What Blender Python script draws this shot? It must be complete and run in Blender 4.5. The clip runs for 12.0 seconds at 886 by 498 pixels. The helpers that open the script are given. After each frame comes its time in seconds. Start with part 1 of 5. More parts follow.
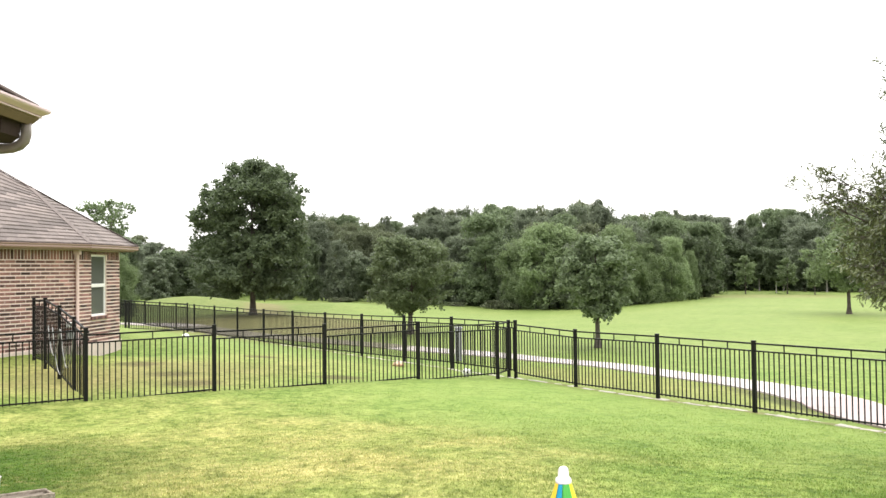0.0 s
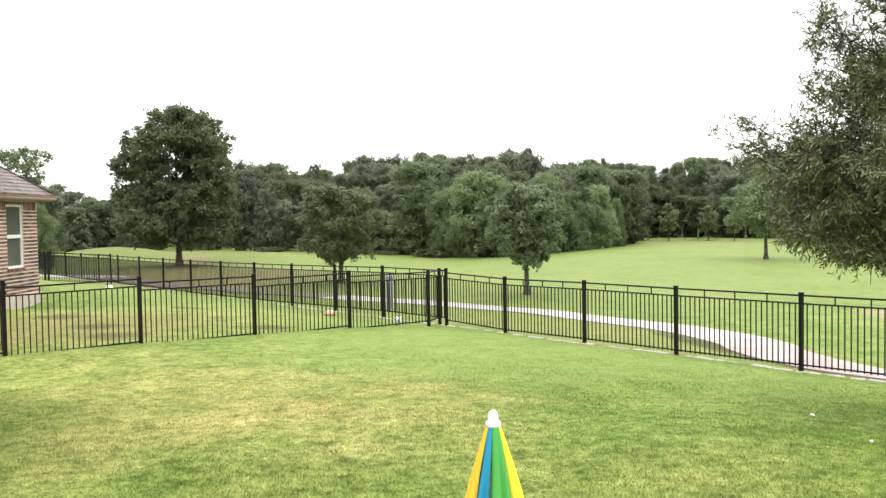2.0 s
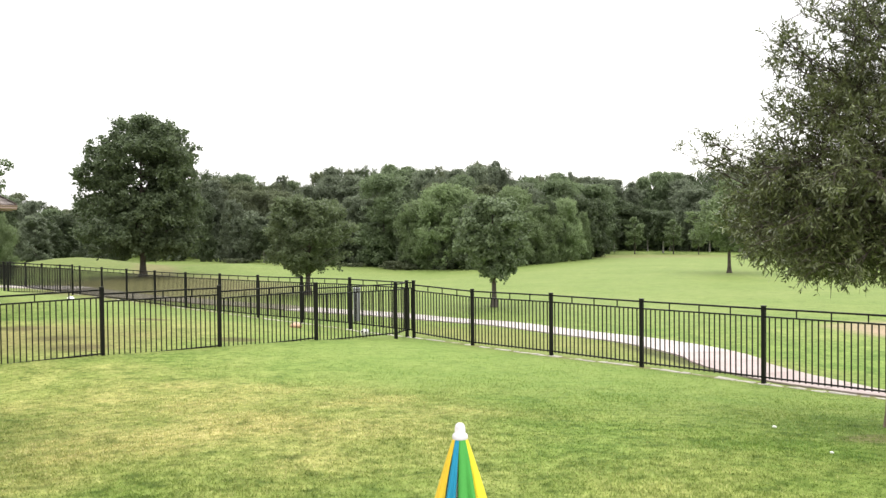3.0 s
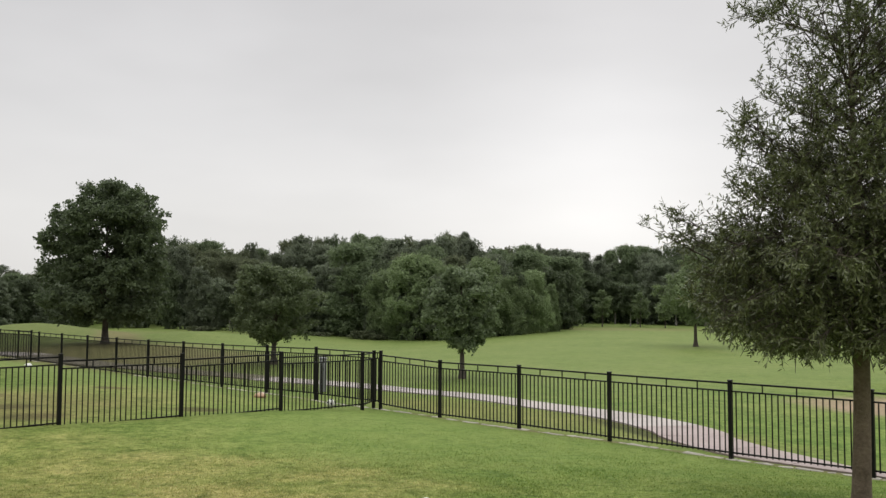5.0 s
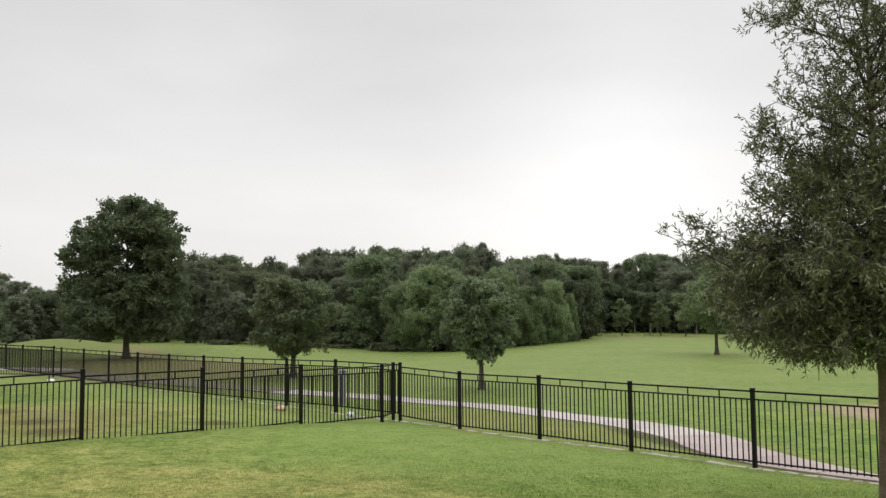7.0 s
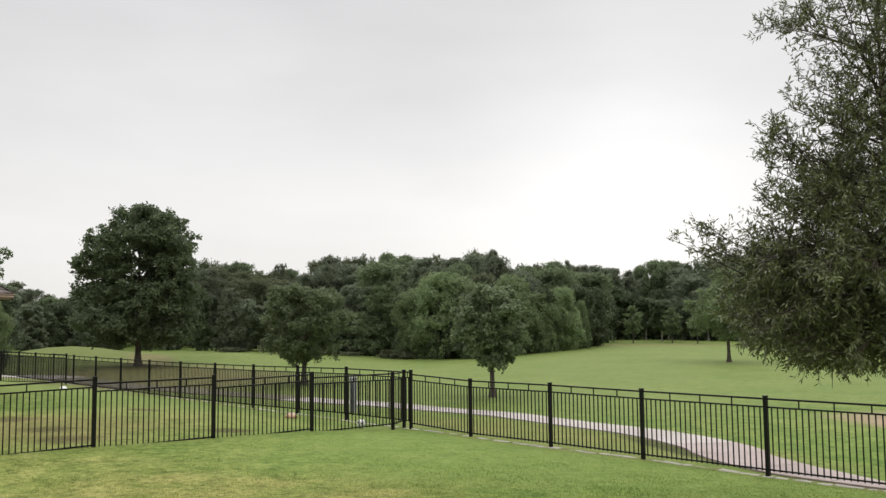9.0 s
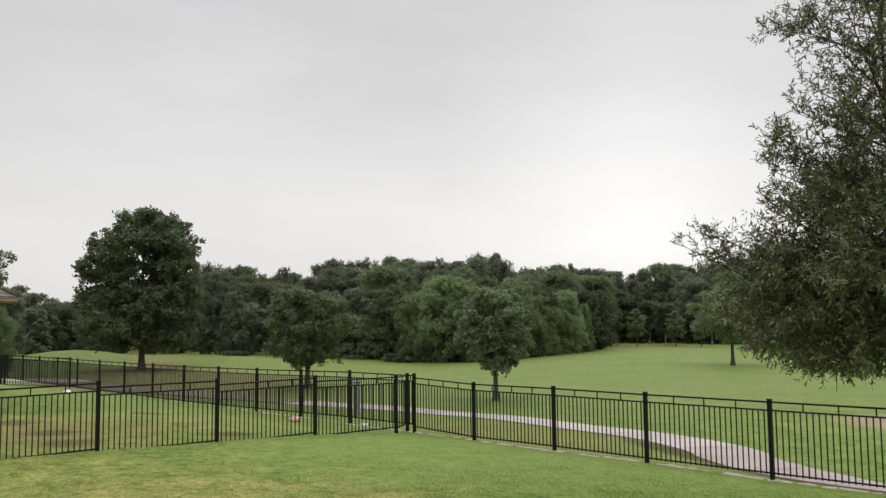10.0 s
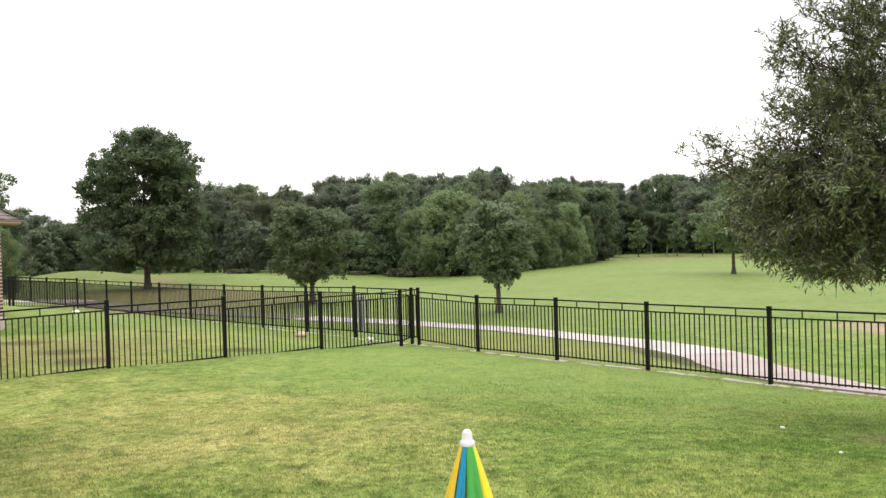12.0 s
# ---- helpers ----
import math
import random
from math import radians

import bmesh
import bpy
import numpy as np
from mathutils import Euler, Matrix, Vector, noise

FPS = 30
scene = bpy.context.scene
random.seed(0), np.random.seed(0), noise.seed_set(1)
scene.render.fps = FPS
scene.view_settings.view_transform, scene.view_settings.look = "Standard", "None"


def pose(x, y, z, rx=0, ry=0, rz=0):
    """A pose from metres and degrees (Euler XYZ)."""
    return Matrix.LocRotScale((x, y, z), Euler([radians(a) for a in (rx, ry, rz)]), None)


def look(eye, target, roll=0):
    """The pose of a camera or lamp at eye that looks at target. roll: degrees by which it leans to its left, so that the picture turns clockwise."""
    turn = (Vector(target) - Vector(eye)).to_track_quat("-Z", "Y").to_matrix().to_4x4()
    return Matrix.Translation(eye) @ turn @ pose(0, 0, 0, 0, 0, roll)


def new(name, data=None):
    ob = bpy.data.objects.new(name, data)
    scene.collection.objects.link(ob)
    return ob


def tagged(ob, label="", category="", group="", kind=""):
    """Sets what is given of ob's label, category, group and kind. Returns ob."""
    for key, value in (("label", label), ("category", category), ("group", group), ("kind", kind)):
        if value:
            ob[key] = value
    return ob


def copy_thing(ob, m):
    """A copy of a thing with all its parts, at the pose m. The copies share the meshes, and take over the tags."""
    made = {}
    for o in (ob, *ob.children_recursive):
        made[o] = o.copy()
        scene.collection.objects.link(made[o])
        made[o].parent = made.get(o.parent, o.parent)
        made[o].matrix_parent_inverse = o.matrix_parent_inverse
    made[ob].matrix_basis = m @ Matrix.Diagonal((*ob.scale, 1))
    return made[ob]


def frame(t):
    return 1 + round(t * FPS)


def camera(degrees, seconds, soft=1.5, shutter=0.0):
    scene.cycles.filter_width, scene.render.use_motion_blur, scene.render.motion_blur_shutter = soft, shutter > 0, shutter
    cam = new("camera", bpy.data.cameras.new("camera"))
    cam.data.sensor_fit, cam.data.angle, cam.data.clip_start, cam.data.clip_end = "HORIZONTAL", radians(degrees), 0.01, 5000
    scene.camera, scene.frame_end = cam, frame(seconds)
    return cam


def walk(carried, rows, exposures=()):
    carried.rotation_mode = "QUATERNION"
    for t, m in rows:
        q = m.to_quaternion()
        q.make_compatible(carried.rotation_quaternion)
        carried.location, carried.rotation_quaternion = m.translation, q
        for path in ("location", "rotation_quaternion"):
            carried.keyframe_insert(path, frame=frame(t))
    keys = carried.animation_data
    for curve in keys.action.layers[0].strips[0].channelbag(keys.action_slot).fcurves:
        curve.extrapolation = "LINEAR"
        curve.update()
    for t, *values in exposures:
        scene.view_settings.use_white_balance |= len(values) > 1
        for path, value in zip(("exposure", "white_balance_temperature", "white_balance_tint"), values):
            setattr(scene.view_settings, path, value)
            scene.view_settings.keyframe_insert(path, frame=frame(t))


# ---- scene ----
# ================= camera =================
EYE = 2.5
cam = camera(56.0, 12.0, soft=1.45)
TURNS = [  # seconds, tilt, lean, heading; the phone turns on the spot
    (0.0, 91.437, 0.687, 0.017), (0.5, 90.451, 0.446, -0.248), (1.0, 89.226, 0.837, -1.916),
    (1.5, 88.403, 1.084, -3.511), (2.0, 87.838, 0.971, -4.747), (2.5, 88.214, 0.668, -5.984),
    (2.7, 88.340, 0.640, -6.434), (4.3, 91.858, 0.050, -8.283), (4.5, 92.506, -0.061, -8.542),
    (5.0, 93.475, -0.197, -9.105), (5.5, 93.783, -0.027, -9.361), (6.0, 93.704, 0.134, -9.361),
    (6.5, 93.995, 0.339, -8.677), (7.0, 94.232, 0.518, -7.845), (7.2, 94.230, 0.560, -7.595),
    (8.8, 94.610, 0.580, -7.190), (9.0, 94.738, 0.582, -7.116), (9.5, 94.902, 0.672, -6.885),
    (10.0, 94.971, 0.635, -6.890), (10.5, 94.972, 0.617, -7.005), (11.0, 94.680, 0.822, -6.792),
    (11.2, 94.230, 1.100, -6.490), (11.5, 93.135, 1.441, -5.996), (11.7, 91.673, 1.600, -5.861),
    (12.0, 89.106, 1.682, -6.731),
]
EXPOSURES = [(0.0, 1.16), (0.3, 0.7), (0.6, 0.39), (1.0, 0.55), (1.5, 0.73), (2.0, 1.0), (2.5, 1.02), (2.7, 0.98), (4.3, 0.28), (4.5, 0.12), (5.0, -0.15), (5.5, -0.18), (6.0, -0.06), (6.5, 0.0), (7.0, 0.0), (9.0, 0.03), (9.5, 0.04), (10.0, -0.12), (10.5, -0.1), (11.0, -0.05), (11.5, -0.12), (12.0, 0.58)]
walk(cam, [(t, pose(0, 0, EYE, rx, ry, rz)) for t, rx, ry, rz in TURNS], EXPOSURES)

# ================= sky and sun =================
SUN_ELEV, SUN_AZ = 38.0, 20.0
world = bpy.data.worlds.new("overcast_sky")
scene.world = world
world.use_nodes = True
wn, wl = world.node_tree.nodes, world.node_tree.links
wn.clear()
w_out = wn.new("ShaderNodeOutputWorld")
w_bg = wn.new("ShaderNodeBackground")
w_tc = wn.new("ShaderNodeTexCoord")
w_sep = wn.new("ShaderNodeSeparateXYZ")
wl.new(w_tc.outputs["Generated"], w_sep.inputs[0])
w_ramp = wn.new("ShaderNodeValToRGB")            # overcast: brighter overhead
cr = w_ramp.color_ramp
cr.elements[0].position, cr.elements[0].color = 0.0, (0.80, 0.787, 0.775, 1)
cr.elements[1].position, cr.elements[1].color = 1.0, (1.95, 1.95, 1.95, 1)
for pos, c in ((0.10, (0.825, 0.81, 0.795, 1)), (0.20, (0.725, 0.715, 0.712, 1)), (0.36, (0.665, 0.655, 0.66, 1)), (0.5, (0.85, 0.85, 0.85, 1)), (0.75, (1.6, 1.6, 1.6, 1))):
    e = cr.elements.new(pos)
    e.color = c
wl.new(w_sep.outputs["Z"], w_ramp.inputs[0])
w_map = wn.new("ShaderNodeMapping")
w_map.inputs["Scale"].default_value = (1.0, 1.0, 3.0)
wl.new(w_tc.outputs["Generated"], w_map.inputs[0])
w_noise = wn.new("ShaderNodeTexNoise")
w_noise.inputs["Scale"].default_value, w_noise.inputs["Detail"].default_value = 1.6, 4.0
wl.new(w_map.outputs[0], w_noise.inputs["Vector"])
w_nr = wn.new("ShaderNodeMapRange")
w_nr.inputs["From Min"].default_value, w_nr.inputs["From Max"].default_value = 0.3, 0.7
w_nr.inputs["To Min"].default_value, w_nr.inputs["To Max"].default_value = 0.90, 1.12
wl.new(w_noise.outputs["Fac"], w_nr.inputs[0])
w_mul = wn.new("ShaderNodeVectorMath")
w_mul.operation = "SCALE"
wl.new(w_ramp.outputs[0], w_mul.inputs[0])
wl.new(w_nr.outputs[0], w_mul.inputs["Scale"])
w_dot = wn.new("ShaderNodeVectorMath")            # thinner cloud round the hidden sun
w_dot.operation = "DOT_PRODUCT"
w_nrm = wn.new("ShaderNodeVectorMath")
w_nrm.operation = "NORMALIZE"
wl.new(w_tc.outputs["Generated"], w_nrm.inputs[0])
wl.new(w_nrm.outputs[0], w_dot.inputs[0])
w_dot.inputs[1].default_value = (0.33, 0.932, 0.148)
w_pow = wn.new("ShaderNodeMath")
w_pow.operation, w_pow.use_clamp = "POWER", True
wl.new(w_dot.outputs["Value"], w_pow.inputs[0])
w_pow.inputs[1].default_value = 70.0
w_glow = wn.new("ShaderNodeMath")
w_glow.operation = "MULTIPLY_ADD"
wl.new(w_pow.outputs[0], w_glow.inputs[0])
w_glow.inputs[1].default_value = 0.26
wl.new(w_nr.outputs[0], w_glow.inputs[2])
wl.new(w_glow.outputs[0], w_mul.inputs["Scale"])
w_sky = wn.new("ShaderNodeTexSky")               # thin share of the clear sky above the cloud
w_sky.sky_type, w_sky.sun_disc = "NISHITA", False
w_sky.sun_elevation, w_sky.sun_rotation = radians(SUN_ELEV), radians(SUN_AZ)
w_mix = wn.new("ShaderNodeVectorMath")
w_mix.operation = "MULTIPLY_ADD"
wl.new(w_sky.outputs[0], w_mix.inputs[0])
w_mix.inputs[1].default_value = (0.004, 0.004, 0.004)
wl.new(w_mul.outputs[0], w_mix.inputs[2])
wl.new(w_mix.outputs[0], w_bg.inputs["Color"])
w_bg.inputs["Strength"].default_value = 1.0
wl.new(w_bg.outputs[0], w_out.inputs[0])

sun_data = bpy.data.lights.new("sun", "SUN")
sun_data.energy, sun_data.angle, sun_data.color = 0.8, radians(40), (1.0, 0.97, 0.92)
sun = new("sun", sun_data)
az, el = radians(SUN_AZ), radians(SUN_ELEV)
sun.matrix_basis = look((30 * math.sin(az) * math.cos(el), 30 * math.cos(az) * math.cos(el), 30 * math.sin(el)), (0, 0, 0))


# ================= materials =================
def nodes_of(name):
    m = bpy.data.materials.new(name)
    m.use_nodes = True
    nt = m.node_tree
    return m, nt.nodes, nt.links, nt.nodes["Principled BSDF"]


def ramp(nd, stops):
    r = nd.new("ShaderNodeValToRGB")
    els = r.color_ramp.elements
    els[0].position, els[0].color = stops[0][0], (*stops[0][1], 1)
    els[1].position, els[1].color = stops[-1][0], (*stops[-1][1], 1)
    for p, c in stops[1:-1]:
        els.new(p).color = (*c, 1)
    return r


def noise_tex(nd, lk, coord, scale, detail=4.0, rough=0.55):
    n = nd.new("ShaderNodeTexNoise")
    n.inputs["Scale"].default_value, n.inputs["Detail"].default_value, n.inputs["Roughness"].default_value = scale, detail, rough
    lk.new(coord, n.inputs["Vector"])
    return n


def mix_rgb(nd, lk, fac, a, b, mode="MIX"):
    m = nd.new("ShaderNodeMix")
    m.data_type, m.blend_type = "RGBA", mode
    if isinstance(fac, (int, float)):
        m.inputs[0].default_value = fac
    else:
        lk.new(fac, m.inputs[0])
    for sock, v in ((m.inputs[6], a), (m.inputs[7], b)):
        if isinstance(v, tuple):
            sock.default_value = (*v, 1)
        else:
            lk.new(v, sock)
    return m.outputs[2]


def bump(nd, lk, bsdf, height, strength, distance):
    b = nd.new("ShaderNodeBump")
    b.inputs["Strength"].default_value, b.inputs["Distance"].default_value = strength, distance
    lk.new(height, b.inputs["Height"])
    lk.new(b.outputs[0], bsdf.inputs["Normal"])


def surface(name, dark, light, scale=3.0, fine=40.0, rough=0.6, metal=0.0, relief=0.2, depth=0.01, per="none", spread=0.25, spec=0.5):
    """Two scales of variation between two colours, with fine relief; per: 'object' or 'island' shifts the whole piece."""
    m, nd, lk, bs = nodes_of(name)
    tc = nd.new("ShaderNodeTexCoord").outputs["Object"]
    if per == "object":
        g = nd.new("ShaderNodeNewGeometry").outputs["Position"]
        tc = g
    big, small = noise_tex(nd, lk, tc, scale), noise_tex(nd, lk, tc, fine, 3.0)
    add = nd.new("ShaderNodeMath")
    add.operation = "MULTIPLY_ADD"
    lk.new(big.outputs["Fac"], add.inputs[0])
    add.inputs[1].default_value = 0.6
    half = nd.new("ShaderNodeMath")
    half.operation = "MULTIPLY"
    lk.new(small.outputs["Fac"], half.inputs[0])
    half.inputs[1].default_value = 0.4
    lk.new(half.outputs[0], add.inputs[2])
    r = ramp(nd, [(0.32, dark), (0.68, light)])
    lk.new(add.outputs[0], r.inputs[0])
    col = r.outputs[0]
    if per != "none":
        rnd = nd.new("ShaderNodeObjectInfo").outputs["Random"] if per == "object" else nd.new("ShaderNodeNewGeometry").outputs["Random Per Island"]
        mr = nd.new("ShaderNodeMapRange")
        mr.inputs["To Min"].default_value, mr.inputs["To Max"].default_value = 1 - spread, 1 + spread
        lk.new(rnd, mr.inputs[0])
        sc = nd.new("ShaderNodeVectorMath")
        sc.operation = "SCALE"
        lk.new(col, sc.inputs[0])
        lk.new(mr.outputs[0], sc.inputs["Scale"])
        col = sc.outputs[0]
    lk.new(col, bs.inputs["Base Color"])
    bs.inputs["Roughness"].default_value, bs.inputs["Metallic"].default_value = rough, metal
    bs.inputs["Specular IOR Level"].default_value = spec
    if relief:
        bump(nd, lk, bs, small.outputs["Fac"], relief, depth)
    return m


def leaf_material(name, dark, light, glow=0.25, rough=0.55, contrast=False, spec=0.3):
    """Leaves: colour differs leaf by leaf and tree by tree; some light passes through."""
    m, nd, lk, bs = nodes_of(name)
    isl = nd.new("ShaderNodeNewGeometry").outputs["Random Per Island"]
    r = ramp(nd, [(0.0, tuple(0.6 * a + 0.4 * b for a, b in zip(dark, light))), (0.85, light), (1.0, tuple(min(1, c * 1.25) for c in light))])
    # near-black to doubled tone: lit and shaded leaves painted in at random
    if contrast:
        r = ramp(nd, [(0.0, dark), (0.55, tuple(c * 0.75 for c in light)), (1.0, tuple(min(1, c * 2.0) for c in light))])
    lk.new(isl, r.inputs[0])
    ob = nd.new("ShaderNodeObjectInfo").outputs["Random"]
    hsv = nd.new("ShaderNodeHueSaturation")
    mr = nd.new("ShaderNodeMapRange")
    mr.inputs["To Min"].default_value, mr.inputs["To Max"].default_value = 0.62, 1.32
    lk.new(ob, mr.inputs[0])
    lk.new(mr.outputs[0], hsv.inputs["Value"])
    lk.new(r.outputs[0], hsv.inputs["Color"])
    tc = nd.new("ShaderNodeTexCoord").outputs["Object"]
    patch = noise_tex(nd, lk, tc, 0.9, 2.0)
    col = mix_rgb(nd, lk, patch.outputs["Fac"], hsv.outputs[0], tuple(c * 0.8 for c in light))
    lk.new(col, bs.inputs["Base Color"])
    bs.inputs["Roughness"].default_value = rough
    bs.inputs["Specular IOR Level"].default_value = spec
    tr = nd.new("ShaderNodeBsdfTranslucent")
    lk.new(col, tr.inputs["Color"])
    ms = nd.new("ShaderNodeMixShader")
    ms.inputs[0].default_value = glow
    lk.new(bs.outputs[0], ms.inputs[1])
    lk.new(tr.outputs[0], ms.inputs[2])
    lk.new(ms.outputs[0], nd["Material Output"].inputs["Surface"])
    return m


def spot(nd, lk, pos, cx, cy, rx, ry, turn=0.0, wobble=0.35, scale=0.8, edge=0.35):
    """1 inside a ragged oval on the ground, 0 outside."""
    mp = nd.new("ShaderNodeMapping")
    mp.vector_type = "TEXTURE"
    mp.inputs["Location"].default_value = (cx, cy, 0)
    mp.inputs["Rotation"].default_value = (0, 0, radians(turn))
    mp.inputs["Scale"].default_value = (rx, ry, 1000.0)
    lk.new(pos, mp.inputs[0])
    ln = nd.new("ShaderNodeVectorMath")
    ln.operation = "LENGTH"
    lk.new(mp.outputs[0], ln.inputs[0])
    n = noise_tex(nd, lk, pos, scale, 5.0)
    ad = nd.new("ShaderNodeMath")
    ad.operation = "MULTIPLY_ADD"
    lk.new(n.outputs["Fac"], ad.inputs[0])
    ad.inputs[1].default_value = wobble * 2
    lk.new(ln.outputs["Value"], ad.inputs[2])
    mr = nd.new("ShaderNodeMapRange")
    mr.interpolation_type = "SMOOTHSTEP"
    mr.inputs["From Min"].default_value, mr.inputs["From Max"].default_value = 1 + wobble - edge, 1 + wobble + edge
    mr.inputs["To Min"].default_value, mr.inputs["To Max"].default_value = 1.0, 0.0
    lk.new(ad.outputs[0], mr.inputs[0])
    return mr.outputs[0]


def lawn_material():
    m, nd, lk, bs = nodes_of("lawn_grass")
    pos = nd.new("ShaderNodeNewGeometry").outputs["Position"]
    n1, n2, n3 = noise_tex(nd, lk, pos, 0.22, 3.0), noise_tex(nd, lk, pos, 1.7, 4.0), noise_tex(nd, lk, pos, 34.0, 4.0, 0.75)
    green = ramp(nd, [(0.3, (0.090, 0.150, 0.027)), (0.7, (0.154, 0.216, 0.046))])
    lk.new(n2.outputs["Fac"], green.inputs[0])
    straw = ramp(nd, [(0.3, (0.178, 0.196, 0.050)), (0.7, (0.285, 0.276, 0.092))])
    lk.new(n2.outputs["Fac"], straw.inputs[0])
    dry = spot(nd, lk, pos, -2.7, 9.9, 4.3, 4.1, 15, 0.45, 0.5, 0.5)
    dry2 = spot(nd, lk, pos, -6.3, 20.2, 6.0, 3.4, 35, 0.45, 0.6, 0.5)
    dry3 = spot(nd, lk, pos, -5.4, 13.2, 4.6, 2.6, 35, 0.4, 0.6, 0.6)
    dry4 = spot(nd, lk, pos, 1.3, 5.2, 3.2, 1.7, 0, 0.4, 0.8, 0.6)
    dmax = None
    for src, k in ((dry, 1.0), (dry2, 0.75), (dry3, 0.6), (dry4, 0.25)):
        part_of = nd.new("ShaderNodeMath")
        part_of.operation = "MULTIPLY"
        part_of.inputs[1].default_value = k
        lk.new(src, part_of.inputs[0])
        if dmax is None:
            dmax = part_of
            continue
        larger = nd.new("ShaderNodeMath")
        larger.operation = "MAXIMUM"
        lk.new(dmax.outputs[0], larger.inputs[0])
        lk.new(part_of.outputs[0], larger.inputs[1])
        dmax = larger
    patchy = nd.new("ShaderNodeMapRange")
    patchy.inputs["From Min"].default_value, patchy.inputs["From Max"].default_value = 0.38, 0.62
    lk.new(n1.outputs["Fac"], patchy.inputs[0])
    half = nd.new("ShaderNodeMath")
    half.operation = "MULTIPLY_ADD"
    lk.new(patchy.outputs[0], half.inputs[0])
    half.inputs[1].default_value = 0.20
    dscale = nd.new("ShaderNodeMath")
    dscale.operation = "MULTIPLY"
    dscale.inputs[1].default_value = 0.8
    lk.new(dmax.outputs[0], dscale.inputs[0])
    lk.new(dscale.outputs[0], half.inputs[2])
    col = mix_rgb(nd, lk, half.outputs[0], green.outputs[0], straw.outputs[0])
    away = spot(nd, lk, pos, 20, 62, 78, 41, 0, 0.1, 0.1, 0.25)
    aw = nd.new("ShaderNodeMath")
    aw.operation = "MULTIPLY"
    aw.inputs[1].default_value = 0.6
    lk.new(away, aw.inputs[0])
    col = mix_rgb(nd, lk, aw.outputs[0], col, mix_rgb(nd, lk, n1.outputs["Fac"], (0.138, 0.181, 0.056), (0.194, 0.230, 0.086)))
    fine = ramp(nd, [(0.34, (0.80, 0.83, 0.78)), (0.66, (1.34, 1.30, 1.32))])
    lk.new(n3.outputs["Fac"], fine.inputs[0])
    col = mix_rgb(nd, lk, 1.0, col, fine.outputs[0], "MULTIPLY")
    lush = spot(nd, lk, pos, -6.2, 7.6, 3.1, 3.7, 0, 0.25, 0.9, 0.3)
    col = mix_rgb(nd, lk, lush, col, mix_rgb(nd, lk, n3.outputs["Fac"], (0.030, 0.070, 0.008), (0.095, 0.150, 0.022)))
    n4 = noise_tex(nd, lk, pos, 3.4, 7.0, 0.74)
    mottle = ramp(nd, [(0.34, (0.48, 0.55, 0.45)), (0.47, (1.0, 1.0, 1.0)), (0.68, (1.28, 1.22, 1.36))])
    lk.new(n4.outputs["Fac"], mottle.inputs[0])
    n5 = noise_tex(nd, lk, pos, 8.0, 6.0, 0.8)                    # dead thatch in small flecks where the grass is dry
    thatch = nd.new("ShaderNodeMapRange")
    thatch.inputs["From Min"].default_value, thatch.inputs["From Max"].default_value = 0.52, 0.66
    thatch.inputs["To Max"].default_value = 0.75
    lk.new(n5.outputs["Fac"], thatch.inputs[0])
    fleck = nd.new("ShaderNodeMath")
    fleck.operation = "MULTIPLY"
    lk.new(thatch.outputs[0], fleck.inputs[0])
    lk.new(dmax.outputs[0], fleck.inputs[1])
    col = mix_rgb(nd, lk, fleck.outputs[0], col, (0.235, 0.185, 0.080))
    even = nd.new("ShaderNodeMath")
    even.operation = "MULTIPLY"
    even.inputs[1].default_value = 0.75
    lk.new(spot(nd, lk, pos, 3.2, 15.6, 6.8, 4.2, -45, 0.2, 0.5, 0.5), even.inputs[0])
    col = mix_rgb(nd, lk, even.outputs[0], col, mix_rgb(nd, lk, n2.outputs["Fac"], (0.142, 0.200, 0.046), (0.186, 0.250, 0.062)))
    quiet = nd.new("ShaderNodeMath")
    quiet.operation = "MAXIMUM"
    lk.new(away, quiet.inputs[0])
    lk.new(even.outputs[0], quiet.inputs[1])
    calm = nd.new("ShaderNodeMapRange")
    calm.inputs["To Min"].default_value, calm.inputs["To Max"].default_value = 0.9, 0.25
    lk.new(quiet.outputs[0], calm.inputs[0])
    col = mix_rgb(nd, lk, calm.outputs[0], col, mottle.outputs[0], "MULTIPLY")
    # earth tone; the 0.85 oval is bare earth with the tree's shade painted in
    soil_and_shade = mix_rgb(nd, lk, n2.outputs["Fac"], (0.130, 0.118, 0.052), (0.235, 0.205, 0.098))
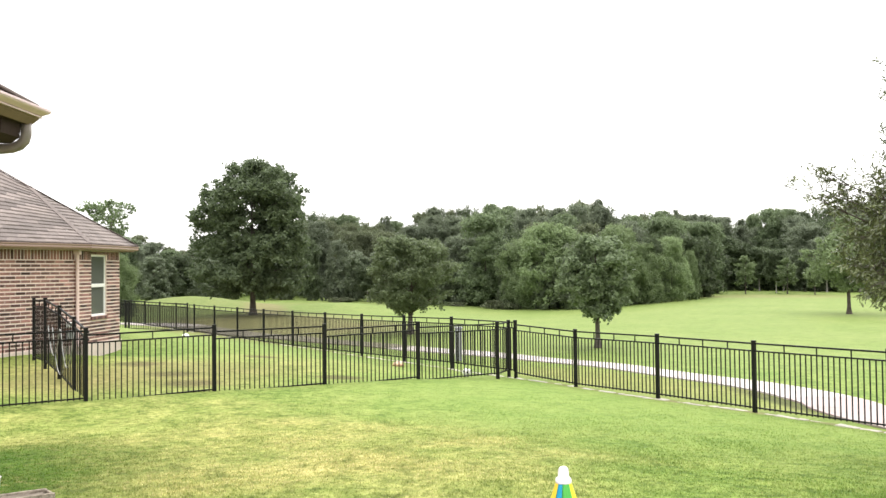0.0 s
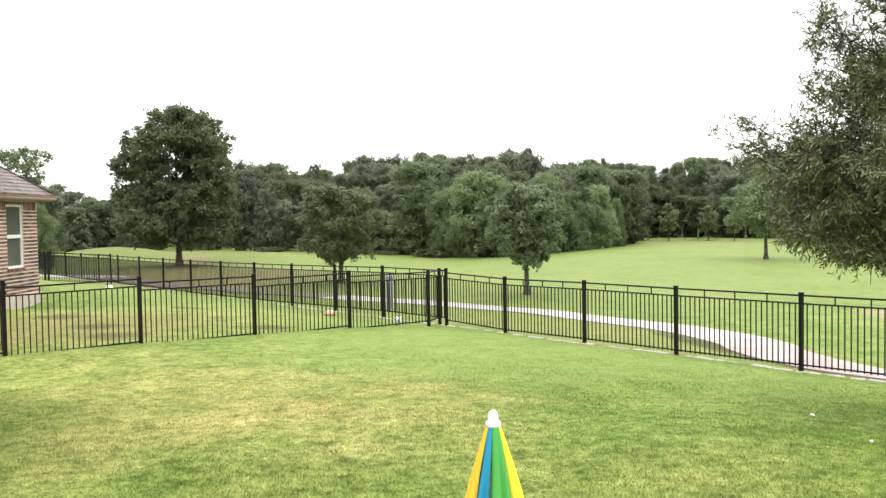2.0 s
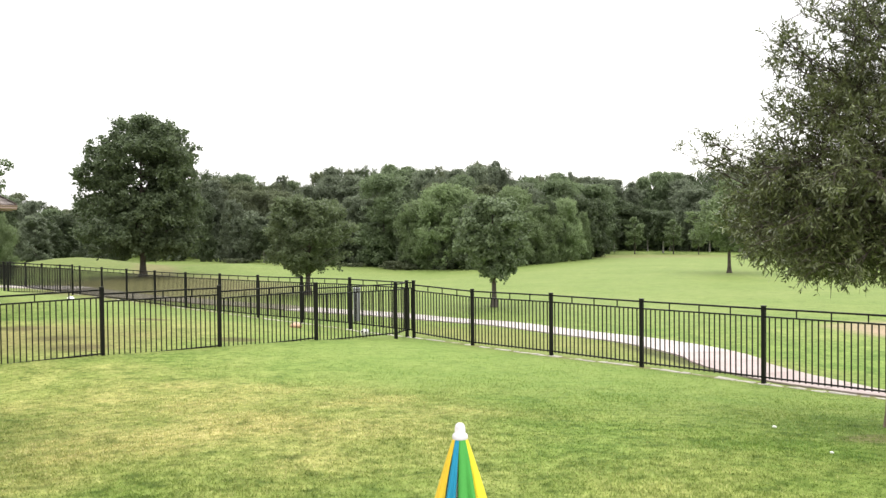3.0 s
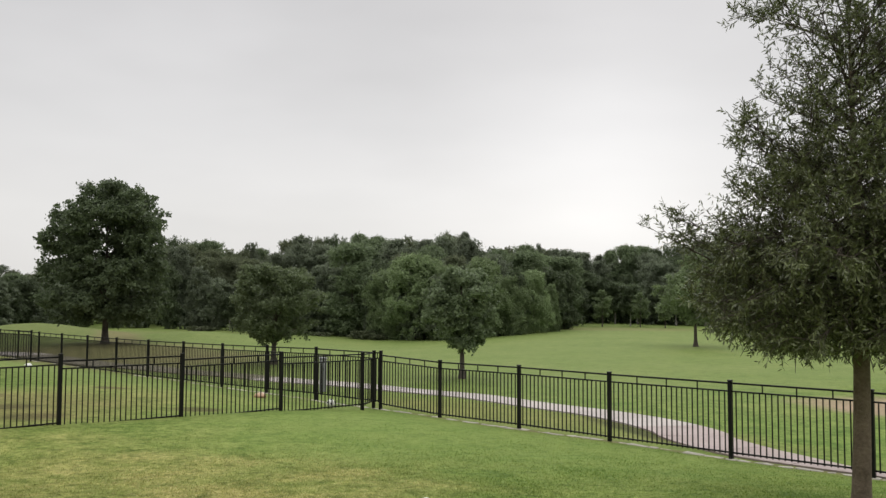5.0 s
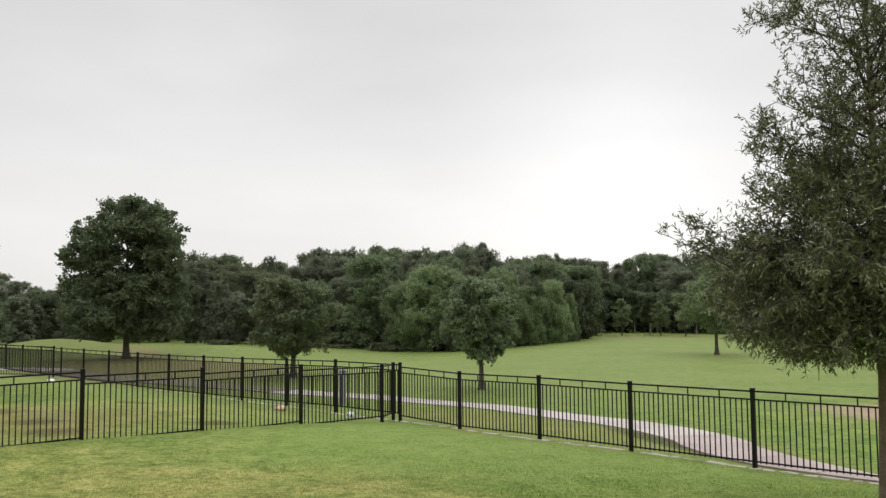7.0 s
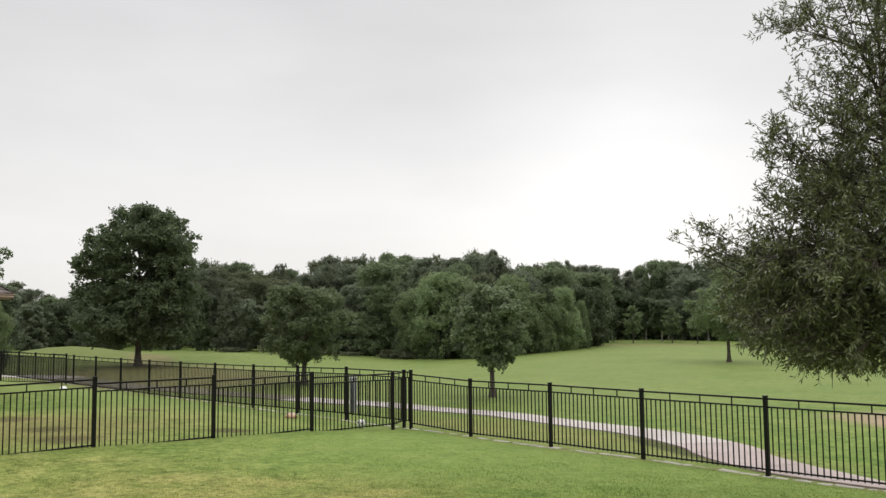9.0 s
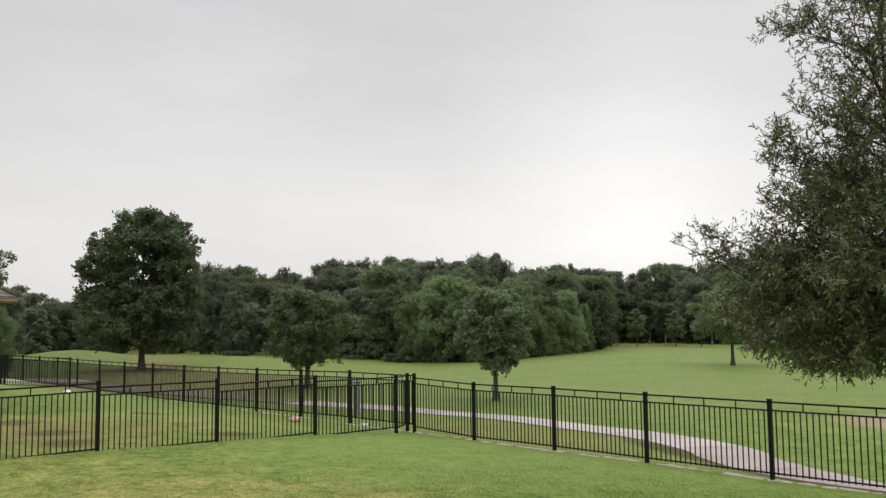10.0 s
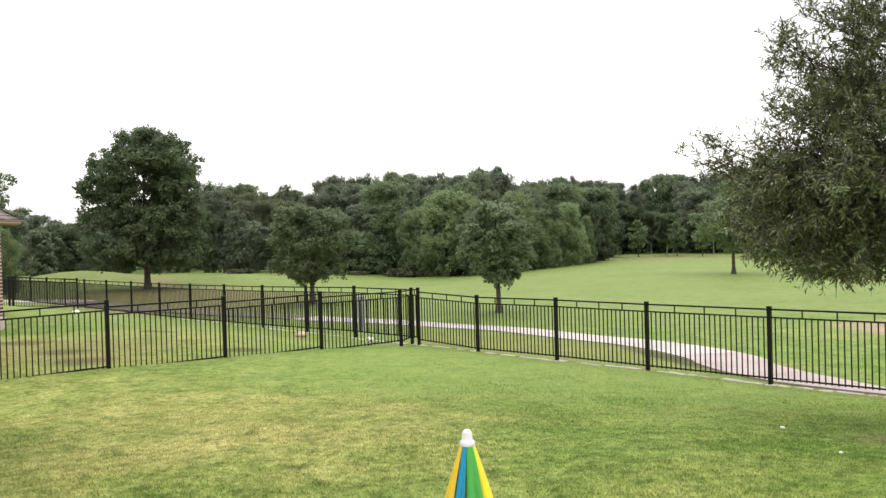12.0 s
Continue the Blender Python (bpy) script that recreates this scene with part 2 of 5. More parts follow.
    for args, k in (((5.3, 20.0, 5.8, 1.5, -53, 0.35, 0.8, 0.5), 0.62), ((7.05, 17.7, 1.9, 0.30, -83, 0.5, 1.8, 0.5), 0.78), ((6.9, 15.05, 9.5, 0.13, -53, 0.5, 2.2, 0.5), 0.75), ((-9.0, 36.2, 17.0, 0.16, -53, 0.5, 2.2, 0.5), 0.7), ((-9.6, 46.5, 6.2, 11.5, 24, 0.3, 0.25, 0.4), 0.85), ((5.35, 7.8, 0.5, 0.22, 25, 0.3, 3.0, 0.4), 0.8),
                    ((-17.5, 69.0, 16.0, 7.0, 20, 0.4, 0.3, 0.5), 0.55), ((16.6, 20.8, 2.9, 2.2, -38, 0.25, 0.8, 0.35), 1.0), ((-7.0, 18.6, 3.6, 1.9, 35, 0.4, 1.1, 0.6), 0.66), ((31.0, 80.0, 8.5, 4.5, -20, 0.3, 0.3, 0.5), 0.5),
                    ((-6.15, 18.8, 0.5, 0.4, 10, 0.6, 3.0, 0.5), 0.79), ((-5.3, 17.7, 0.65, 0.40, 20, 0.6, 3.0, 0.5), 0.79), ((-5.2, 23.6, 0.5, 0.4, 0, 0.3, 3.0, 0.4), 0.79), ((-2.46, 19.5, 0.55, 0.36, 0, 0.3, 3.0, 0.4), 0.79),
                    ((-7.4, 20.3, 0.6, 0.4, 20, 0.6, 3.0, 0.5), 0.79), ((-13.7, 63.5, 1.6, 10.0, 12.5, 0.3, 0.6, 0.4), 0.83), ((-8.4, 65.6, 4.0, 0.7, 0, 0.4, 0.7, 0.5), 0.57)):
        s = spot(nd, lk, pos, *args)
        sc = nd.new("ShaderNodeMath")
        sc.operation = "MULTIPLY"
        sc.inputs[1].default_value = k
        lk.new(s, sc.inputs[0])
        # 0.78 is eroded soil by the walk, darkened by its edge's painted shadow
        tone = (0.215, 0.205, 0.072) if k == 0.62 else (0.060, 0.062, 0.026) if k == 0.78 else (0.105, 0.082, 0.040) if k == 0.79 else (0.180, 0.150, 0.064) if k == 0.66 else (0.280, 0.285, 0.130) if k == 0.57 else (0.135, 0.150, 0.055) if k == 0.55 else soil_and_shade if k < 1 else mix_rgb(nd, lk, n2.outputs["Fac"], (0.26, 0.195, 0.125), (0.35, 0.275, 0.185))
        col = mix_rgb(nd, lk, sc.outputs[0], col, tone)
    broad = ramp(nd, [(0.36, (0.78, 0.88, 0.72)), (0.62, (1.10, 1.05, 1.08))])
    lk.new(noise_tex(nd, lk, pos, 0.75, 3.0).outputs["Fac"], broad.inputs[0])
    col = mix_rgb(nd, lk, calm.outputs[0], col, broad.outputs[0], "MULTIPLY")
    tuft = ramp(nd, [(0.38, (0.66, 0.70, 0.62)), (0.50, (1.0, 1.0, 1.0)), (0.64, (1.30, 1.26, 1.40))])
    lk.new(noise_tex(nd, lk, pos, 10.0, 3.0, 0.65).outputs["Fac"], tuft.inputs[0])
    col = mix_rgb(nd, lk, calm.outputs[0], col, tuft.outputs[0], "MULTIPLY")
    lk.new(col, bs.inputs["Base Color"])
    bs.inputs["Roughness"].default_value = 0.8
    bs.inputs["Specular IOR Level"].default_value = 0.06
    bump(nd, lk, bs, n3.outputs["Fac"], 0.25, 0.012)
    return m


def blade_material():
    """Blades take the tone of the lawn patch that they stand in, each one a little lighter or drier."""
    m, nd, lk, bs = nodes_of("grass_blade")
    geo = nd.new("ShaderNodeNewGeometry")
    pos, isl = geo.outputs["Position"], geo.outputs["Random Per Island"]
    green = ramp(nd, [(0.0, (0.128, 0.205, 0.040)), (0.75, (0.215, 0.288, 0.068)), (1.0, (0.40, 0.43, 0.16))])
    straw = ramp(nd, [(0.0, (0.235, 0.260, 0.072)), (0.7, (0.385, 0.380, 0.138)), (1.0, (0.66, 0.60, 0.32))])
    lushy = ramp(nd, [(0.0, (0.056, 0.112, 0.015)), (0.9, (0.120, 0.192, 0.028)), (1.0, (0.22, 0.28, 0.07))])
    for r in (green, straw, lushy):
        lk.new(isl, r.inputs[0])
    dry = spot(nd, lk, pos, -2.7, 9.9, 4.3, 4.1, 15, 0.45, 0.5, 0.5)
    dry4 = spot(nd, lk, pos, 1.3, 5.2, 3.2, 1.7, 0, 0.4, 0.8, 0.6)
    more = nd.new("ShaderNodeMath")
    more.operation = "MAXIMUM"
    lk.new(dry, more.inputs[0])
    faint = nd.new("ShaderNodeMath")
    faint.operation = "MULTIPLY"
    faint.inputs[1].default_value = 0.28
    lk.new(dry4, faint.inputs[0])
    lk.new(faint.outputs[0], more.inputs[1])
    lush = spot(nd, lk, pos, -6.2, 7.6, 3.1, 3.7, 0, 0.25, 0.9, 0.3)
    col = mix_rgb(nd, lk, lush, mix_rgb(nd, lk, more.outputs[0], green.outputs[0], straw.outputs[0]), lushy.outputs[0])
    blotch = ramp(nd, [(0.34, (0.50, 0.57, 0.47)), (0.48, (1.0, 1.0, 1.0)), (0.66, (1.22, 1.17, 1.28))])
    lk.new(noise_tex(nd, lk, pos, 3.4, 7.0, 0.74).outputs["Fac"], blotch.inputs[0])
    rough_turf = nd.new("ShaderNodeMapRange")
    rough_turf.inputs["To Min"].default_value, rough_turf.inputs["To Max"].default_value = 0.9, 0.35
    lk.new(spot(nd, lk, pos, 3.2, 15.6, 6.8, 4.2, -45, 0.2, 0.5, 0.5), rough_turf.inputs[0])
    col = mix_rgb(nd, lk, rough_turf.outputs[0], col, blotch.outputs[0], "MULTIPLY")
    tuft = ramp(nd, [(0.38, (0.66, 0.70, 0.62)), (0.50, (1.0, 1.0, 1.0)), (0.64, (1.30, 1.26, 1.40))])
    lk.new(noise_tex(nd, lk, pos, 10.0, 3.0, 0.65).outputs["Fac"], tuft.inputs[0])
    col = mix_rgb(nd, lk, rough_turf.outputs[0], col, tuft.outputs[0], "MULTIPLY")
    broad = ramp(nd, [(0.36, (0.78, 0.88, 0.72)), (0.62, (1.10, 1.05, 1.08))])
    lk.new(noise_tex(nd, lk, pos, 0.75, 3.0).outputs["Fac"], broad.inputs[0])
    col = mix_rgb(nd, lk, 1.0, col, broad.outputs[0], "MULTIPLY")
    lk.new(col, bs.inputs["Base Color"])
    bs.inputs["Roughness"].default_value, bs.inputs["Specular IOR Level"].default_value = 0.7, 0.1
    tr = nd.new("ShaderNodeBsdfTranslucent")
    lk.new(col, tr.inputs["Color"])
    ms = nd.new("ShaderNodeMixShader")
    ms.inputs[0].default_value = 0.45
    lk.new(bs.outputs[0], ms.inputs[1])
    lk.new(tr.outputs[0], ms.inputs[2])
    lk.new(ms.outputs[0], nd["Material Output"].inputs["Surface"])
    return m


M_LAWN = lawn_material()
M_BLADE = blade_material()
M_BLACK = surface("black_powder_coat", (0.004, 0.004, 0.004), (0.010, 0.009, 0.009), 5, 60, 0.5, 0.0, 0.05, 0.001, spec=0.2)
M_CONC = surface("path_concrete", (0.34, 0.298, 0.277), (0.515, 0.46, 0.432), 0.5, 14, 0.85, 0, 0.25, 0.004)
# browner copy of the path concrete: the shade tree's shade as colour
M_CONC_SHADE = surface("path_concrete_shaded", (0.13, 0.115, 0.075), (0.21, 0.185, 0.13), 0.5, 14, 0.9, 0, 0.3, 0.006)
M_CONC_DUSTY = surface("path_concrete_dusty", (0.30, 0.235, 0.215), (0.44, 0.365, 0.345), 0.7, 14, 0.88, 0, 0.25, 0.004)
M_MOW = surface("mow_strip_concrete", (0.30, 0.28, 0.22), (0.47, 0.44, 0.37), 2.0, 25, 0.9, 0, 0.3, 0.004, per="object", spread=0.15)
M_BRICK = surface("red_brick", (0.082, 0.044, 0.041), (0.262, 0.132, 0.110), 2.0, 30, 0.85, 0, 0.3, 0.004, per="object", spread=0.7)
M_BRICK_I = surface("red_brick_course", (0.082, 0.044, 0.041), (0.262, 0.132, 0.110), 2.0, 30, 0.85, 0, 0.3, 0.004, per="island", spread=0.7)
M_MORTAR = surface("mortar", (0.66, 0.53, 0.47), (0.80, 0.68, 0.61), 3, 60, 0.95, 0, 0.2, 0.003)
M_SHINGLE = surface("asphalt_shingle", (0.120, 0.096, 0.088), (0.200, 0.164, 0.148), 2.5, 18, 0.92, 0, 0.4, 0.005, per="island", spread=0.32)
M_TRIM = surface("tan_painted_trim", (0.27, 0.175, 0.155), (0.35, 0.235, 0.205), 1.5, 20, 0.5, 0, 0.05, 0.002)
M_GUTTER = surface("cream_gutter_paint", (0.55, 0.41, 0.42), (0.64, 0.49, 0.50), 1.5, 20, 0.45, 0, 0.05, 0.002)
# darker brown for the fascia's lower half, which lies in shade
M_FASCIA_SHADE = surface("brown_fascia_shaded", (0.115, 0.068, 0.042), (0.165, 0.105, 0.066), 1.5, 20, 0.6, 0, 0.05, 0.002)
# near-black brown: the shade under the eaves is put into this colour
M_SOFFIT_SHADE = surface("soffit_board_shaded", (0.034, 0.023, 0.020), (0.056, 0.039, 0.034), 1.5, 20, 0.9, 0, 0.05, 0.002, spec=0.08)
M_SPOUT = surface("brown_downspout_paint", (0.180, 0.150, 0.130), (0.245, 0.205, 0.178), 2, 20, 0.5, 0, 0.05, 0.002)
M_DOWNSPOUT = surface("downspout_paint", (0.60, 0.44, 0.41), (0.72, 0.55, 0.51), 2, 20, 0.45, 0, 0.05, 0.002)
M_WHITE = surface("white_paint", (0.72, 0.71, 0.68), (0.82, 0.81, 0.79), 3, 40, 0.45, 0, 0.03, 0.001)
M_BARK = surface("bark", (0.09, 0.066, 0.046), (0.25, 0.19, 0.138), 4, 30, 0.95, 0, 0.9, 0.02)
M_BARK_FAR = surface("bark_far", (0.050, 0.041, 0.034), (0.125, 0.105, 0.088), 1.5, 8, 0.95, 0, 0.5, 0.02)
M_BARK_TWIG = surface("bark_twig", (0.035, 0.027, 0.020), (0.10, 0.080, 0.062), 4, 30, 0.9, 0, 0.5, 0.01)
M_BARK_PALE = surface("bark_pale", (0.16, 0.15, 0.13), (0.34, 0.32, 0.28), 1.5, 8, 0.95, 0, 0.5, 0.02)
M_PLASTIC = surface("white_plastic", (0.66, 0.64, 0.66), (0.74, 0.72, 0.74), 10, 80, 0.35, 0, 0.02, 0.001)
M_STEEL = surface("galvanised_steel", (0.30, 0.31, 0.33), (0.45, 0.46, 0.48), 4, 50, 0.5, 0.6, 0.05, 0.001)
M_PEDESTAL = surface("grey_green_plastic", (0.26, 0.26, 0.28), (0.34, 0.34, 0.36), 4, 50, 0.6, 0.0, 0.05, 0.001)
M_HOSE = surface("grey_hose_rubber", (0.24, 0.24, 0.23), (0.34, 0.34, 0.32), 6, 40, 0.5, 0, 0.03, 0.001)
M_WOOD = surface("weathered_wood", (0.11, 0.085, 0.06), (0.46, 0.40, 0.32), 14, 60, 0.85, 0, 0.3, 0.004)
M_EARTH = surface("dark_sand", (0.13, 0.105, 0.08), (0.22, 0.18, 0.14), 6, 50, 0.95, 0, 0.5, 0.01)
M_FOOT = surface("foundation_plaster", (0.46, 0.38, 0.33), (0.60, 0.51, 0.45), 2, 25, 0.9, 0, 0.2, 0.004)
M_PATIO = surface("patio_concrete", (0.36, 0.34, 0.31), (0.50, 0.48, 0.44), 0.8, 18, 0.85, 0, 0.2, 0.004)
M_WALL = surface("house_brick_plain", (0.30, 0.17, 0.13), (0.42, 0.27, 0.22), 2, 30, 0.9, 0, 0.3, 0.005)
M_ORANGE = surface("orange_plastic", (0.44, 0.27, 0.16), (0.54, 0.35, 0.22), 6, 40, 0.5, 0, 0.03, 0.001)
M_BALLWHITE = surface("ball_white", (0.78, 0.76, 0.72), (0.84, 0.82, 0.78), 10, 80, 0.4, 0, 0.02, 0.001)
M_BALLDARK = surface("ball_black", (0.02, 0.02, 0.02), (0.04, 0.04, 0.04), 6, 40, 0.5, 0, 0.03, 0.001)


def cloth(name, c):
    return surface(name, tuple(v * 0.82 for v in c), c, 9, 220, 0.75, 0, 0.15, 0.001)


M_YELLOW, M_AMBER = cloth("yellow_cloth", (0.86, 0.72, 0.03)), cloth("amber_cloth", (0.80, 0.55, 0.03))
M_BLUE, M_GREEN = cloth("blue_cloth", (0.008, 0.27, 0.44)), cloth("green_cloth", (0.07, 0.38, 0.06))


def glass_material():
    m, nd, lk, bs = nodes_of("window_glass")
    # the grey base adds to the reflection of the bright surroundings, as colour
    bs.inputs["Base Color"].default_value = (0.10, 0.105, 0.095, 1)
    bs.inputs["Roughness"].default_value = 0.06
    bs.inputs["Specular IOR Level"].default_value = 0.6
    return m


M_GLASS = glass_material()
LEAF_OAK = leaf_material("leaf_live_oak", (0.014, 0.018, 0.008), (0.170, 0.195, 0.078), 0.17, 0.36, True, 0.4)
LEAF_BIG = leaf_material("leaf_broad_dark", (0.052, 0.072, 0.042), (0.125, 0.160, 0.082), 0.38)
LEAF_DUSK = leaf_material("leaf_olive", (0.086, 0.098, 0.058), (0.186, 0.214, 0.118), 0.42)
LEAF_OLIVE = leaf_material("leaf_olive_gold", (0.102, 0.130, 0.070), (0.214, 0.266, 0.134), 0.42)
LEAF_MID = leaf_material("leaf_mid_green", (0.080, 0.116, 0.060), (0.212, 0.270, 0.142), 0.4)
# paler, greyer and more translucent leaves: distance haze put into the colour
LEAF_WOOD_HAZE = leaf_material("leaf_woods_hazed", (0.118, 0.140, 0.104), (0.205, 0.240, 0.155), 0.48)
LEAF_BUSH = leaf_material("leaf_light_green", (0.148, 0.196, 0.098), (0.262, 0.335, 0.162), 0.44)


# ================= mesh helpers =================
def mesh_of(name, bm, mat):
    me = bpy.data.meshes.new(name)
    bm.to_mesh(me)
    bm.free()
    for m in (mat if isinstance(mat, (list, tuple)) else [mat]):
        me.materials.append(m)
    return me


def part(name, bm, mat, parent=None, label="", m=None):
    ob = new(name, bm if isinstance(bm, bpy.types.Mesh) else mesh_of(name, bm, mat))
    if parent:
        ob.parent = parent
    if m is not None:
        ob.matrix_basis = m
    return tagged(ob, label)


def thing(name, label, category, x=0, y=0, z=0, rz=0, group="", kind=""):
    ob = new(name)
    ob.empty_display_size = 0.1
    ob.matrix_basis = pose(x, y, z, 0, 0, rz)
    return tagged(ob, label, category, group, kind)


def box(bm, x0, x1, y0, y1, z0, z1, bev=0.0, m=None):
    r = bmesh.ops.create_cube(bm, size=1.0)
    vs = r["verts"]
    for v in vs:
        v.co = Vector((x0 + (v.co.x + 0.5) * (x1 - x0), y0 + (v.co.y + 0.5) * (y1 - y0), z0 + (v.co.z + 0.5) * (z1 - z0)))
    if m is not None:
        bmesh.ops.transform(bm, matrix=m, verts=vs)
    if bev:
        es = list({e for v in vs for e in v.link_edges})
        bmesh.ops.bevel(bm, geom=es, offset=bev, segments=1, affect="EDGES")
    return bm


def boxed(*a, **k):
    return box(bmesh.new(), *a, **k)


def beam(p, q, w, h, bev=0.0):
    """A bar of w x h from p to q, kept upright."""
    p, q = Vector(p), Vector(q)
    d = q - p
    ln = d.length
    fx = d.normalized()
    sy = Vector((0, 0, 1)).cross(fx)
    if sy.length < 1e-4:
        sy = Vector((0, 1, 0))
    sy.normalize()
    uz = fx.cross(sy)
    m = Matrix((fx, sy, uz)).transposed().to_4x4()
    m.translation = p
    return box(bmesh.new(), 0, ln, -w / 2, w / 2, -h / 2, h / 2, bev, m)


def tube(bm, pts, radii, seg=8, cap=True):
    rings = []
    pts = [Vector(p) for p in pts]
    for i, p in enumerate(pts):
        d = (pts[min(i + 1, len(pts) - 1)] - pts[max(i - 1, 0)]).normalized()
        a = d.orthogonal().normalized() if i == 0 else (a - d * a.dot(d)).normalized()
        b = d.cross(a)
        rings.append([bm.verts.new(p + (a * math.cos(k * 2 * math.pi / seg) + b * math.sin(k * 2 * math.pi / seg)) * radii[i]) for k in range(seg)])
    for r0, r1 in zip(rings, rings[1:]):
        for k in range(seg):
            f = bm.faces.new((r0[k], r0[(k + 1) % seg], r1[(k + 1) % seg], r1[k]))
            f.smooth = True
    if cap:
        bm.faces.new(list(reversed(rings[0])))
        bm.faces.new(rings[-1])
    return bm


def lathe(bm, prof, seg=24):
    rings = []
    for r, z in prof:
        rings.append([bm.verts.new((r * math.cos(k * 2 * math.pi / seg), r * math.sin(k * 2 * math.pi / seg), z)) for k in range(seg)])
    for r0, r1 in zip(rings, rings[1:]):
        for k in range(seg):
            f = bm.faces.new((r0[k], r0[(k + 1) % seg], r1[(k + 1) % seg], r1[k]))
            f.smooth = True
    return bm


def quads_mesh(name, verts, mat, smooth=False):
    """verts: n x 4 x 3; every four make one face."""
    n = len(verts)
    me = bpy.data.meshes.new(name)
    me.vertices.add(n * 4)
    me.vertices.foreach_set("co", np.ascontiguousarray(verts, dtype=np.float32).ravel())
    me.loops.add(n * 4)
    me.loops.foreach_set("vertex_index", np.arange(n * 4, dtype=np.int32))
    me.polygons.add(n)
    me.polygons.foreach_set("loop_start", np.arange(0, n * 4, 4, dtype=np.int32))
    me.update(calc_edges=True)
    me.materials.append(mat)
    return me


# ================= ground =================
def smooth(e0, e1, v):
    t = np.clip((v - e0) / (e1 - e0), 0, 1)
    return t * t * (3 - 2 * t)


RP = np.array([1.822, 21.811])                      # rear fence line
RD = np.array([math.cos(-0.925), math.sin(-0.925)])
RN = np.array([0.7986, 0.6018])
LP = np.array([1.338, 21.125])                      # fence between the two yards
LD = np.array([math.cos(0.613), math.sin(0.613)])


def ground_z(x, y):
    x, y = np.asarray(x, float), np.asarray(y, float)
    r = np.hypot(x, y)
    n = (x - RP[0]) * RN[0] + (y - RP[1]) * RN[1]          # beyond the rear line
    left = -((x - LP[0]) * RD[0] + (y - LP[1]) * RD[1])    # along it, past the dividing fence
    z = -0.35 + 0.54 * (1 - np.exp(np.minimum(n, 0) / 4.5))
    z = z + 0.045 * np.clip(left, 0, 14) * smooth(-1, -8, n)
    z = z + 0.60 * smooth(15, 4, r)
    base = z * (1 - smooth(0, 6, n)) + (-0.42) * smooth(0, 6, n)
    a = x / np.maximum(y, 1.0)
    zf = -0.38 - 0.65 * np.exp(-((a - 0.10) / 0.13) ** 2)
    t = smooth(30, 75, r) * (y > 0)
    z = base * (1 - t) + zf * t
    z = z + 1.0 * np.exp(-((x + 21.0) / 5.0) ** 2 - ((y - 69) / 4.2) ** 2) + 0.50 * np.exp(-((x + 8.5) / 4.5) ** 2 - ((y - 64) / 3.5) ** 2)
    d, b = np.hypot(x, y), np.degrees(np.arctan2(x, y))          # sandy hollow with a raised lip behind it
    z = z + smooth(33, 36, b) * smooth(52, 46, b) * (0.30 * np.exp(-((d - 30.3) / 0.8) ** 2) - 0.10 * np.exp(-((d - 26.5) / 2.6) ** 2))
    z = z - 0.40 * np.exp(-((x + 9.3) / 2.2) ** 2 - ((y - 24.2) / 1.8) ** 2)          # low ground before the window wall
    z = z + 0.02 * np.sin(x * 0.9 + 1.3) * np.cos(y * 0.7)
    return z


def gz(x, y):
    return float(ground_z(x, y))


def build_ground():
    rr = np.concatenate([[0.0], np.linspace(0.8, 26, 64), np.geomspace(26.8, 110, 60), np.geomspace(118, 3000, 22)])
    na = 300
    aa = np.linspace(0, 2 * np.pi, na, endpoint=False)
    R, A = np.meshgrid(rr[1:], aa, indexing="ij")
    X, Y = R * np.sin(A), R * np.cos(A)
    Zc = ground_z(X, Y)
    co = np.concatenate([[[0, 0, gz(0, 0)]], np.stack([X, Y, Zc], -1).reshape(-1, 3)])
    faces = [(0, 1 + k, 1 + (k + 1) % na) for k in range(na)]
    for i in range(len(rr) - 2):
        o, p = 1 + i * na, 1 + (i + 1) * na
        faces += [(o + k, p + k, p + (k + 1) % na, o + (k + 1) % na) for k in range(na)]
    me = bpy.data.meshes.new("ground")
    me.from_pydata(co.tolist(), [], faces)
    me.polygons.foreach_set("use_smooth", [True] * len(me.polygons))
    me.materials.append(M_LAWN)
    me.update()
    ob = new("ground", me)
    tagged(ob, "mown green lawn and open field with straw-coloured dry patches", "lawn", kind="structure")


build_ground()


